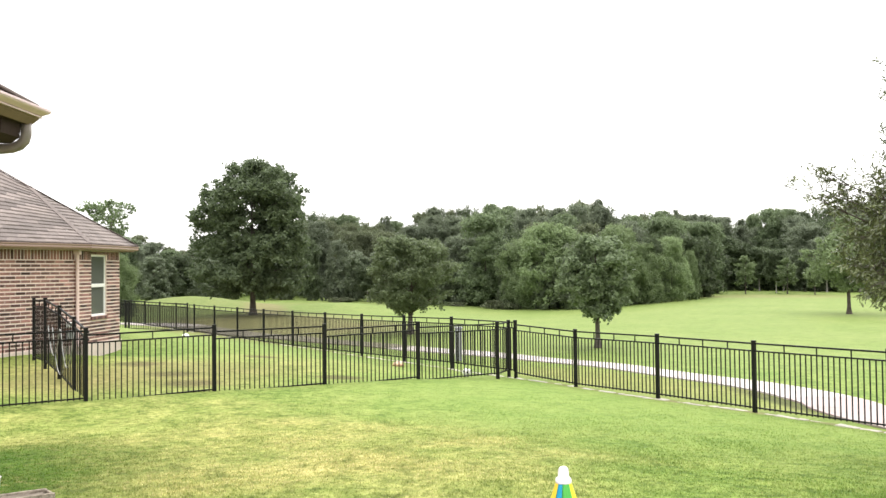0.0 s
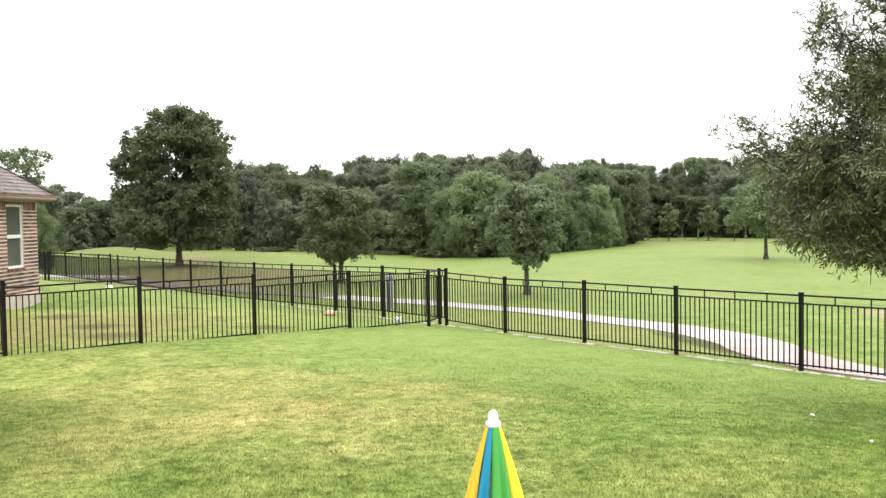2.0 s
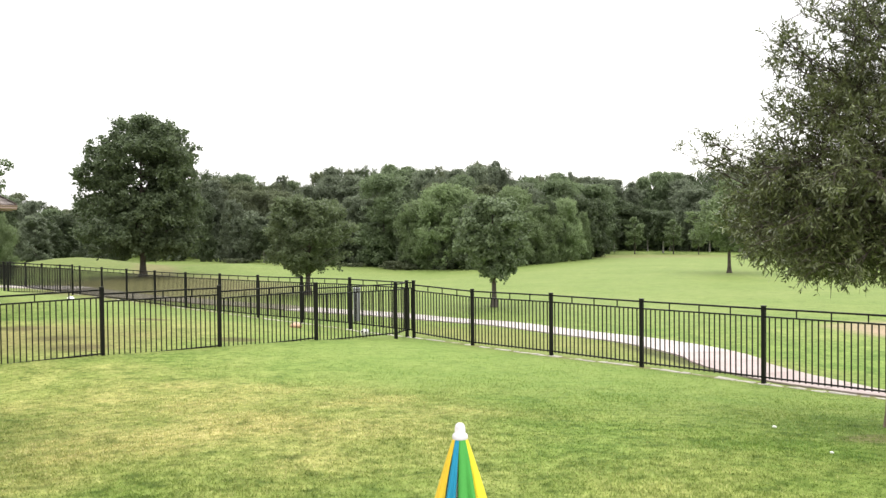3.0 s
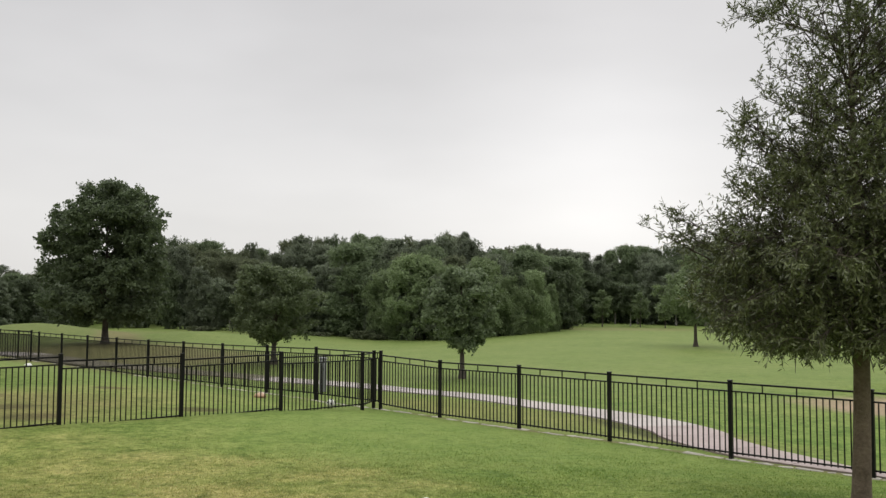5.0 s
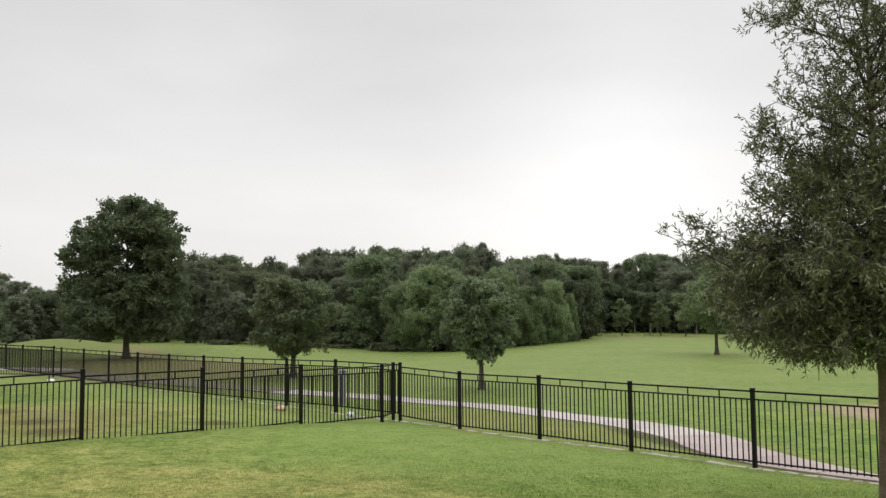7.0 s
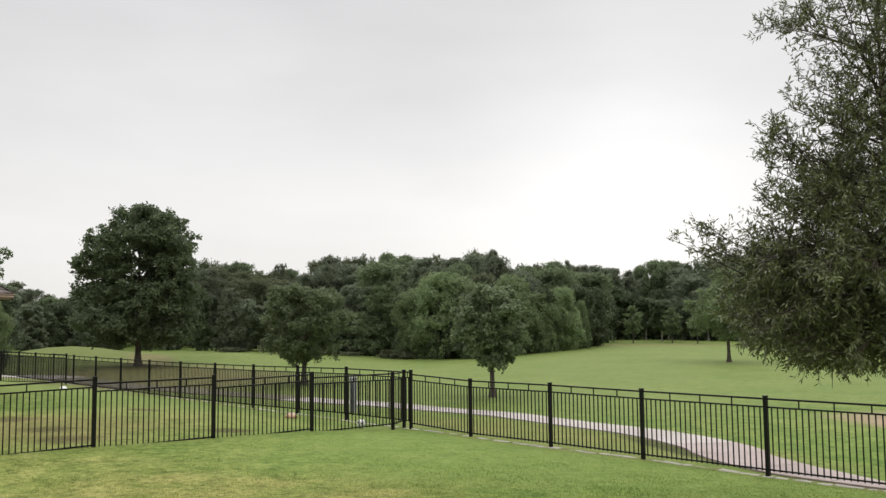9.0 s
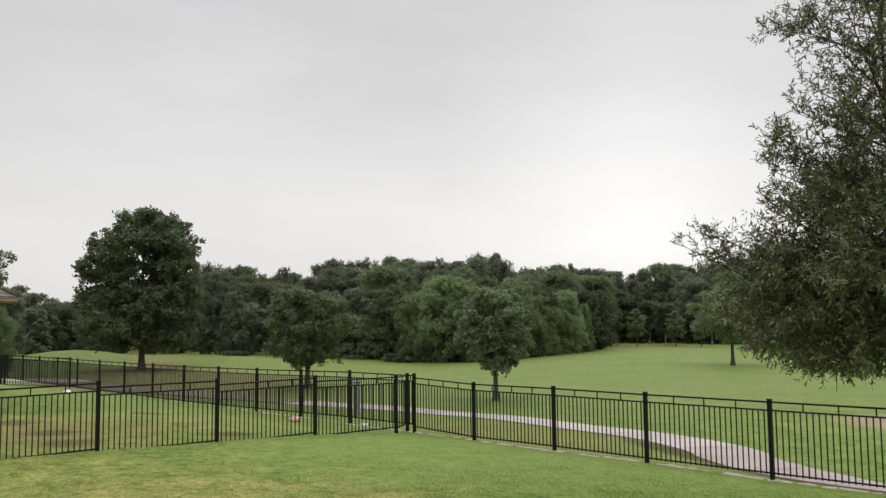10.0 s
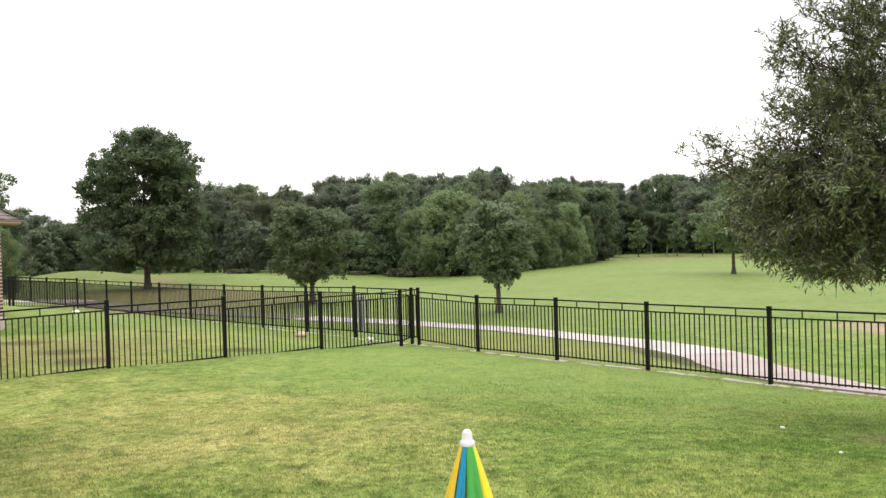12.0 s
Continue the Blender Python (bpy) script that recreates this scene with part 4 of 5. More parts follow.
# ----- the woods -----
def build_woods():
    rng = np.random.default_rng(23)
    group = "trees of the woods"

    def wood_kind(label, base, wide, mat, clumps, leaves, bark=None, limbs=8, tip=(1.0, 0.94, 0.74, 0.45), **kw):
        prof = [(base, wide * 0.7), (base + 1.5, wide * 0.95), (max(base + 2.5, 5.0), wide), (7.2, wide * tip[0]), (8.6, wide * tip[1]), (9.5, wide * tip[2]), (10.0, wide * tip[3])]
        return tree("woodland_tree", label, 0, 0, rng, 10.0, prof, 0.13, clumps, leaves, 0.20, kw.pop("clump_r", 0.9), mat, bark, limbs, group, **kw)
    dense = "leafy dark-green tree in the edge of the woods"
    full = [wood_kind(dense, 0.1, w, m, 110, 32000, lumpy=0.25, sub=12) for w, m in ((3.0, LEAF_WOOD_HAZE), (2.6, LEAF_WOOD_HAZE), (3.3, LEAF_BIG), (2.8, LEAF_DUSK), (3.1, LEAF_WOOD_HAZE), (2.9, LEAF_MID))]
    tall = [wood_kind("tall woodland tree with a bare pale trunk", b, w, m, 80, 24000, M_BARK_PALE, lumpy=0.3, sub=12) for b, w, m in ((2.6, 2.8, LEAF_WOOD_HAZE), (3.2, 2.5, LEAF_BIG), (2.2, 3.0, LEAF_WOOD_HAZE))]
    airy = [wood_kind("thin-crowned tree standing above the woods", 4.0, 2.9, m, 46, 9000, None, 14, lumpy=0.3, clump_r=0.62) for m in (LEAF_DUSK, LEAF_WOOD_HAZE)]

    def low_kind(name, label, group, height, wide, base, mat, clumps, leaves, leaf, **kw):
        prof = [(base, wide * 0.75), (height * 0.22 + base, wide), (height * 0.5, wide), (height * 0.72, wide * 0.94), (height * 0.88, wide * 0.7), (height, wide * 0.35)]
        return tree(name, label, 0, 0, rng, height, prof, 0.075, clumps, leaves, leaf, wide * 0.24, mat, limbs=8, group=group, **kw)
    short = [low_kind("woodland_tree", dense, group, 6.0, w, 0.05, m, 100, 26000, 0.17, lumpy=0.25) for w, m in ((2.5, LEAF_WOOD_HAZE), (2.1, LEAF_BIG), (2.3, LEAF_WOOD_HAZE))]
    bush = [low_kind("low_tree", "dense light-green tree with leaves down to the grass", "low trees before the woods", 7.0, w, 0.1, LEAF_BUSH, 140, 42000, 0.15, lumpy=0.2) for w in (3.5, 3.2)]
    young = [low_kind("young_tree", "young light-green tree before the dark woods", "young trees before the woods", 6.0, 1.7, 1.6, LEAF_BUSH, 44, 9000, 0.16, lumpy=0.3)]
    shrub = [low_kind("shrub", "low grey-green shrub at the foot of the woods", "shrubs before the woods", 1.0, 1.1, 0.02, LEAF_DUSK, 40, 5000, 0.09, lumpy=0.2)]
    used = set()

    def put(src, bearing, r, height_of, height, width):
        x, y = r * math.sin(radians(bearing)), r * math.cos(radians(bearing))
        m = pose(x, y, gz(x, y) - 0.05, 0, 0, rng.uniform(0, 360)) @ Matrix.Diagonal((width, width, height / height_of, 1))
        if src in used:
            copy_thing(src, m)
        else:
            used.add(src)
            src.matrix_basis = m

    def height_at(bearing, r, slope):
        return EYE + r * slope - gz(r * math.sin(radians(bearing)), r * math.cos(radians(bearing)))

    # the tops' height over the eye, as a slope, by bearing (degrees to the right), and where the woods begin
    bear = [-75, -40, -26, -21.4, -20.3, -19.6, -18.5, -17.5, -16.6, -15.7, -13, -9.5, -8.8, -7.7, -7, -6.2, -5.8, -4.6, -4, -2.5, -2.2, -1.7, -0.9, -0.6, 0.4, 1.7, 2.5, 3.3, 4.4, 5, 7.2, 8.3, 9.1,
            10, 11, 11.7, 12.2, 13.2, 14, 15, 16, 17, 17.9, 18.5, 19.4, 20.5, 21.4, 22.7, 23.8, 25, 30, 45, 75]
    top = [0.07, 0.065, 0.052, 0.046, 0.041, 0.039, 0.030, 0.025, 0.033, 0.028, 0.045, 0.060, 0.067, 0.069, 0.065, 0.059, 0.053, 0.052, 0.054, 0.054, 0.064, 0.070, 0.073, 0.077, 0.074, 0.0735, 0.070, 0.070, 0.072, 0.0675, 0.068, 0.0735, 0.0735,
           0.070, 0.066, 0.058, 0.061, 0.064, 0.064, 0.061, 0.060, 0.0575, 0.0505, 0.053, 0.052, 0.0535, 0.060, 0.0615, 0.064, 0.064, 0.072, 0.075, 0.07]
    eb = [-75, -30, -14, -7.6, 0.5, 5, 9.4, 12, 14, 15.5, 17.2, 18.2, 22, 26, 40, 75]
    er = [90, 90, 88, 80, 77, 73, 68, 70, 72, 75, 80, 93, 94, 88, 88, 90]
    for row, (deep, step, k) in enumerate(((24, 1.0, 1.0), (17, 1.25, 0.93), (10.5, 1.5, 0.80), (3.0, 1.7, 0.52))):
        b = -70.0 + row * 0.37
        while b < 72:
            bb = b + rng.uniform(-0.3, 0.3) * step
            seen = -24 < bb < 30
            r = np.interp(bb, eb, er) + deep + rng.uniform(-1.2, 1.2)
            open_edge = bb > 17.6
            if open_edge and row == 3:
                r += 9.0
            if row == 0:
                h, w = height_at(bb, r, np.interp(bb, bear, top)) * rng.uniform(0.94, 1.04), rng.uniform(0.62, 0.95)
            else:
                h, w = height_at(bb, r, np.interp(bb, bear, top) * k * rng.uniform(0.85, 1.08)), rng.uniform(0.75, 1.1)
            if row == 3:
                put(short[int(rng.integers(0, 3))], bb, r, 6.0, max(h, 2.5), w)
            else:
                put(tall[int(rng.integers(0, 3))] if open_edge and row == 2 else full[int(rng.integers(0, 6))], bb, r, 10.0, max(h, 2.5), w * min(1.0, h / 9.0) ** 0.5)
            b += step * (1.0 if seen else 2.8)
    # thin crowns that stand out above the rest, and pale trunks at the edge
    for i, (bb, slope, w) in enumerate(((-5.3, 0.0605, 0.45), (-3.85, 0.068, 0.36), (-2.95, 0.064, 0.42), (-0.6, 0.082, 0.55), (6.7, 0.092, 0.95), (10.6, 0.087, 0.9), (13.5, 0.077, 0.95), (15.65, 0.072, 0.5))):
        r = np.interp(bb, eb, er) + 21
        put(airy[i % 2], bb, r, 10.0, height_at(bb, r, slope), w)
    for bb, deep, slope, w in ((-5.2, 0.8, 0.03, 0.5), (18.2, 1.5, 0.04, 0.7), (21.75, 1.5, 0.045, 0.7)):
        r = np.interp(bb, eb, er) + deep
        put(tall[1], bb, r, 10.0, height_at(bb, r, slope), w)
    for bb, slope in ((17.4, 0.055), (18.1, 0.052), (18.8, 0.052)):
        r = np.interp(bb, eb, er) + 14
        put(full[1], bb, r, 10.0, height_at(bb, r, slope), 0.8)
    # lighter trees before the dark wall
    for i, (bb, slope, w) in enumerate(((5.3, 0.040, 0.72), (7.2, 0.058, 1.0), (9.6, 0.052, 0.95), (11.8, 0.045, 0.85), (13.7, 0.037, 0.8), (15.3, 0.031, 0.62), (16.5, 0.026, 0.38), (2.9, 0.060, 1.1), (-21.2, 0.030, 0.55))):
        r = (np.interp(bb, eb, er) if bb > -15 else 60) + 2.4 * w
        put(bush[i % 2] if bb > 5 or bb < -15 else full[5], bb, r, 7.0 if bb > 5 or bb < -15 else 10.0, height_at(bb, r, slope), w)
    for bb, slope, w in ((19.9, 0.0135, 0.8), (22.4, 0.029, 0.95), (24.0, 0.021, 0.9), (28.0, 0.03, 1.0)):
        r = np.interp(bb, eb, er) - 1.0
        put(young[0], bb, r, 6.0, height_at(bb, r, slope), w)
    for bb, h, w in ((3.6, 0.9, 1.3), (4.4, 0.7, 1.0), (-1.0, 0.6, 1.0), (-7.0, 0.6, 1.1), (0.8, 0.5, 0.9)):
        put(shrub[0], bb, np.interp(bb, eb, er) - 0.6, 1.0, h, w)


build_woods()


# ================= neighbouring brick house =================
HC = (-10.05, 22.9)                                   # corner with the downspout
HZ = 0.45
HW = 2.72                                            # soffit height over the ground


def brick_mesh(l, h, d=0.012):
    return mesh_of("brick", boxed(-l / 2 + 0.011, l / 2 - 0.011, -0.004, d, 0.018, h - 0.018, 0.003), M_BRICK)


def build_house():
    root = thing("brick_house", "red-brick bungalow with brown shingle roof and tan gutters", "house", *HC, HZ)
    main_h, side_h = 246.0, 84.0                     # headings of the two walls from the corner
    ML, SL = 9.0, 2.35
    mains = (math.cos(radians(main_h)) * ML, math.sin(radians(main_h)) * ML)
    sides = (math.cos(radians(side_h)) * SL, math.sin(radians(side_h)) * SL)
    back = (sides[0] - 9.0, sides[1] + 2.0)
    poly = [(0, 0), sides, back, (mains[0] - 7.0, mains[1] + 4.0), mains]
    # mortar core of the walls, with the window opening cut by building it in four strips
    CO, LN = 0.1016, 0.30
    win = (0.72, 1.56, 0.85, 2.60)                   # along, along, sill, head on the side wall

    def wall_piece(name, a, b, spans, thick=0.2):
        d = Vector((b[0] - a[0], b[1] - a[1], 0))
        ang = math.degrees(math.atan2(d.y, d.x))
        bm = bmesh.new()
        for u0, u1, z0, z1 in spans:
            box(bm, u0, u1, 0.0, thick, z0, z1)
        return part(name, bm, M_MORTAR, root, m=pose(a[0], a[1], 0, 0, 0, ang))
    core_side = wall_piece("wall", (0, 0), sides, [(0, win[0], -0.3, HW), (win[1], SL, -0.3, HW), (win[0], win[1], -0.3, win[2]), (win[0], win[1], win[3], HW)])
    core_main = wall_piece("wall", mains, (0, 0), [(0, ML, -0.3, HW)])
    for a, b in ((sides, back), (back, poly[3]), (poly[3], mains)):
        d = math.hypot(b[0] - a[0], b[1] - a[1])
        ob = wall_piece("wall", a, b, [(0, d, -0.3, HW)])
        ob.data.materials[0] = M_WALL
    # bricks: outside is the -y side of each wall frame
    single = brick_mesh(LN, CO)
    soldier = mesh_of("brick", boxed(0.014, 0.086, -0.004, 0.012, 0.012, 0.262, 0.003), M_BRICK)
    lintel = mesh_of("brick", boxed(0.014, 0.086, -0.004, 0.012, 0.012, HW - win[3] - 0.03, 0.003), M_BRICK)
    count = 0
    rest = {core_side: [], core_main: []}
    flip = Matrix.Diagonal((1, -1, 1, 1))
    for core, ln, u_from, opening in ((core_side, SL, 0.0, win), (core_main, ML, ML - 4.6, None)):
        rows = int((HW - 0.20) / CO)
        for j in range(-1, rows):
            z = j * CO
            off = (j % 2) * LN / 2
            for k in range(-1, int(ln / LN) + 1):
                u0, u1 = max(k * LN + off, 0.0), min(k * LN + off + LN, ln)
                if u1 - u0 < 0.05:
                    continue
                if opening and z + CO > opening[2] - 0.1 and z < opening[3] and u1 > opening[0] and u0 < opening[1]:
                    if u0 < opening[0] - 0.05:
                        u1 = opening[0]
                    elif u1 > opening[1] + 0.05:
                        u0 = opening[1]
                    else:
                        continue
                if count < 300 and u1 - u0 > LN - 0.01 and u0 >= u_from and z > 0.9:
                    part("brick", single, M_BRICK, core, m=pose((u0 + u1) / 2, 0, z) @ flip)
                    count += 1
                else:
                    rest[core].append((u0, u1, z))
        for k in range(int(ln / 0.1)):
            u = k * 0.1
            if u + 0.1 >= ln - 1e-6 or u < u_from:
                continue
            if opening and opening[0] - 0.1 < u < opening[1]:
                part("brick", lintel, M_BRICK, core, m=pose(u, 0, opening[3]) @ flip)
                continue
            part("brick", soldier, M_BRICK, core, m=pose(u, 0, rows * CO) @ flip)
    for core, lst in rest.items():
        vs, fs = [], []
        for u0, u1, z in lst:
            o = len(vs)
            a, b, c, d = u0 + 0.012, u1 - 0.012, z + 0.018, z + CO - 0.018
            vs += [(a, 0, c), (b, 0, c), (b, 0, d), (a, 0, d), (a + 0.003, -0.012, c + 0.003), (b - 0.003, -0.012, c + 0.003), (b - 0.003, -0.012, d - 0.003), (a + 0.003, -0.012, d - 0.003)]
            fs += [(o + 4, o + 5, o + 6, o + 7), (o, o + 1, o + 5, o + 4), (o + 1, o + 2, o + 6, o + 5), (o + 2, o + 3, o + 7, o + 6), (o + 3, o, o + 4, o + 7)]
        me = bpy.data.meshes.new("brickwork")
        me.from_pydata(vs, [], fs)
        me.materials.append(M_BRICK_I)
        tagged(part("brickwork", me, M_BRICK_I, core), kind="stuff")
    # window: frame, meeting rail, two panes, brick sill
    wx = core_side
    window = new("window")
    window.parent = root
    window.matrix_basis = wx.matrix_basis.copy()
    u0, u1, z0, z1 = win
    bm = bmesh.new()
    for b in ((u0, u0 + 0.04, z0, z1), (u1 - 0.05, u1, z0, z1), (u0 + 0.05, u1 - 0.04, z0, z0 + 0.06), (u0 + 0.05, u1 - 0.05, z1 - 0.05, z1)):
        box(bm, b[0], b[1], 0.03, 0.11, b[2], b[3], 0.006)
    part("frame", bm, M_WHITE, window, "white painted window frame")
    zm = (z0 + z1) / 2
    part("meeting_rail", boxed(u0 + 0.05, u1 - 0.05, 0.02, 0.10, zm - 0.05, zm + 0.05, 0.006), M_WHITE, window)
    part("pane", boxed(u0 + 0.05, u1 - 0.05, 0.07, 0.08, z0 + 0.06, zm - 0.05), M_GLASS, window)
    part("pane", boxed(u0 + 0.05, u1 - 0.05, 0.055, 0.065, zm + 0.05, z1 - 0.05), M_GLASS, window)
    bm = bmesh.new()
    for k in range(int((u1 - u0 + 0.1) / 0.1)):
        box(bm, u0 - 0.05 + k * 0.1 + 0.004, u0 - 0.05 + k * 0.1 + 0.096, -0.06, 0.03, z0 - 0.1, z0 - 0.005, 0.004)
    part("sill", bm, M_BRICK_I, window)
    # blocked reveal behind the panes
    part("reveal", boxed(u0, u1, 0.185, 0.199, z0, z1), M_BALLDARK, window)
    # eave: soffit, fascia, gutter, following the outline pushed out by the overhang
    OV = 0.32
    n = len(poly)
    ctr = Vector((sum(p[0] for p in poly) / n, sum(p[1] for p in poly) / n))

    def offset(dist):
        out = []
        for i in range(n):
            p0, p1, p2 = (Vector(poly[(i + k) % n]) for k in (-1, 0, 1))
            d1, d2 = (p1 - p0).normalized(), (p2 - p1).normalized()
            n1, n2 = Vector((d1.y, -d1.x)), Vector((d2.y, -d2.x))
            if n1.dot(p1 - ctr) < 0:
                n1 = -n1
            if n2.dot(p1 - ctr) < 0:
                n2 = -n2
            b = (n1 + n2).normalized()
            out.append(p1 + b * (dist / max(b.dot(n1), 0.4)))
        return out
    eave = offset(OV)
    bm = bmesh.new()
    v0 = [bm.verts.new((p[0], p[1], HW)) for p in poly]
    v1 = [bm.verts.new((p.x, p.y, HW)) for p in eave]
    v2 = [bm.verts.new((p.x, p.y, HW + 0.02)) for p in eave]
    v3 = [bm.verts.new((p[0], p[1], HW + 0.02)) for p in poly]
    for i in range(n):
        j = (i + 1) % n
        bm.faces.new((v0[i], v0[j], v1[j], v1[i]))
        bm.faces.new((v1[i], v1[j], v2[j], v2[i]))
        bm.faces.new((v2[i], v2[j], v3[j], v3[i]))
    part("soffit", bm, M_SOFFIT_SHADE, root)
    for i in range(n):
        a, b = eave[i], eave[(i + 1) % n]
        part("fascia", beam((a.x, a.y, HW + 0.07), (b.x, b.y, HW + 0.07), 0.03, 0.16, 0.003), M_TRIM, root)
    gut = offset(OV + 0.075)
    for i in (n - 1, 0, 1):
        a, b = gut[i], gut[(i + 1) % n]
        g = bmesh.new()
        d = (b - a).normalized()
        nn = Vector((d.y, -d.x))
        if nn.dot(a - ctr) < 0:
            nn = -nn
        sec = [(-0.055, 0.14), (-0.055, 0.02), (0.01, 0.02), (0.04, 0.055), (0.035, 0.10), (0.06, 0.125), (0.06, 0.145), (0.045, 0.145), (-0.045, 0.03)]
        ra = [g.verts.new((a.x + nn.x * u, a.y + nn.y * u, HW + v)) for u, v in sec]
        rb = [g.verts.new((b.x + nn.x * u, b.y + nn.y * u, HW + v)) for u, v in sec]
        for k in range(len(sec)):
            g.faces.new((ra[k], ra[(k + 1) % len(sec)], rb[(k + 1) % len(sec)], rb[k]))
        g.faces.new(ra)
        g.faces.new(list(reversed(rb)))
        bmesh.ops.recalc_face_normals(g, faces=g.faces)
        part("gutter", g, M_TRIM, root, "tan metal gutter")
    # roof: a hip end over the window wall, rising on to the main ridge, laid in courses
    edge = offset(OV + 0.09)
    zr = HW + 0.16
    A, B = Vector((-11.93 - HC[0], 24.0 - HC[1], 5.04 - HZ)), Vector((-13.73 - HC[0], 24.0 - HC[1], 6.09 - HZ))
    roof = new("roof")
    roof.parent = root
    E3 = [Vector((e.x, e.y, zr)) for e in edge]
    for a, b, ta, tb, courses in ((E3[4], E3[0], B, A, 18), (E3[0], E3[1], A, A, 16), (E3[1], E3[2], A, B, 18), (E3[2], E3[3], B, B, 20), (E3[3], E3[4], B, B, 20)):
        for c in range(courses):
            t0, t1 = c / courses, (c + 1) / courses
            g = bmesh.new()
            l0, l1, h0, h1 = a.lerp(ta, t0), b.lerp(tb, t0), a.lerp(ta, t1), b.lerp(tb, t1)
            nseg = max(1, int((l1 - l0).length / 0.36))
            cuts = [0.0] + [(k + random.uniform(-0.4, 0.4)) / nseg for k in range(1, nseg)] + [1.0]
            for u0, u1 in zip(cuts, cuts[1:]):         # single shingles, butted, each a little uneven
                up = Vector((0, 0, 0.026 + random.uniform(-0.006, 0.008)))
                p, q = l0.lerp(l1, u0) + up, l0.lerp(l1, u1) + up
                v = [g.verts.new(w) for w in (p, q, h0.lerp(h1, u1), h0.lerp(h1, u0), p - Vector((0, 0, 0.03)), q - Vector((0, 0, 0.03)))]
                if (v[2].co - v[3].co).length > 1e-4:
                    g.faces.new(v[:4])
                else:
                    g.faces.new(v[:3])
                g.faces.new((v[4], v[5], v[1], v[0]))
            bmesh.ops.recalc_face_normals(g, faces=g.faces)
            part("shingle_course", g, M_SHINGLE, roof)
    for p, q in ((E3[0], A), (E3[1], A), (A, B), (E3[2], B), (E3[4], B)):
        up = Vector((0, 0, 0.025))
        part("hip_cap", beam(p + up, q + up, 0.15, 0.016, 0.006), M_SHINGLE, roof)
    # downspout with strap and elbow at the corner
    bm = bmesh.new()
    tube(bm, [(0.07, -0.12, HW + 0.03), (0.04, -0.10, HW - 0.12), (0.04, -0.09, 1.2), (0.04, -0.09, 0.22), (0.13, -0.22, 0.05)], [0.05] * 5, 8)
    box(bm, -0.03, 0.14, -0.20, -0.06, HW - 0.13, HW + 0.02, 0.01)
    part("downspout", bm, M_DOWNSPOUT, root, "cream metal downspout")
    for zz in (0.6, 2.2):
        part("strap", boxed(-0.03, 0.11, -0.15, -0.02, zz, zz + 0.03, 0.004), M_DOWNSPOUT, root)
    # service boxes on the main wall
    dx, dy = math.cos(radians(main_h)), math.sin(radians(main_h))
    nx, ny = dy, -dx
    if nx < 0:
        nx, ny = -nx, -ny
    for s, z, w, h, mt in ((2.6, 0.9, 0.16, 0.26, M_WHITE), (2.6, 0.6, 0.20, 0.22, M_STEEL), (0.35, 0.62, 0.18, 0.14, M_WHITE), (0.35, 0.28, 0.20, 0.26, M_STEEL)):
        p = Vector((dx * s + nx * 0.03, dy * s + ny * 0.03, z))
        part("service_box", box(bmesh.new(), -w / 2, w / 2, -0.11, 0.0, 0, h, 0.01), mt, root, m=pose(p.x, p.y, p.z, 0, 0, main_h - 180))
    for core, ln in ((core_side, SL), (core_main, ML)):
        part("slab_edge", boxed(-0.02, ln + 0.02, -0.05, 0.1, -0.55, 0.09, 0.005), M_FOOT, root, m=core.matrix_basis.copy())


build_house()


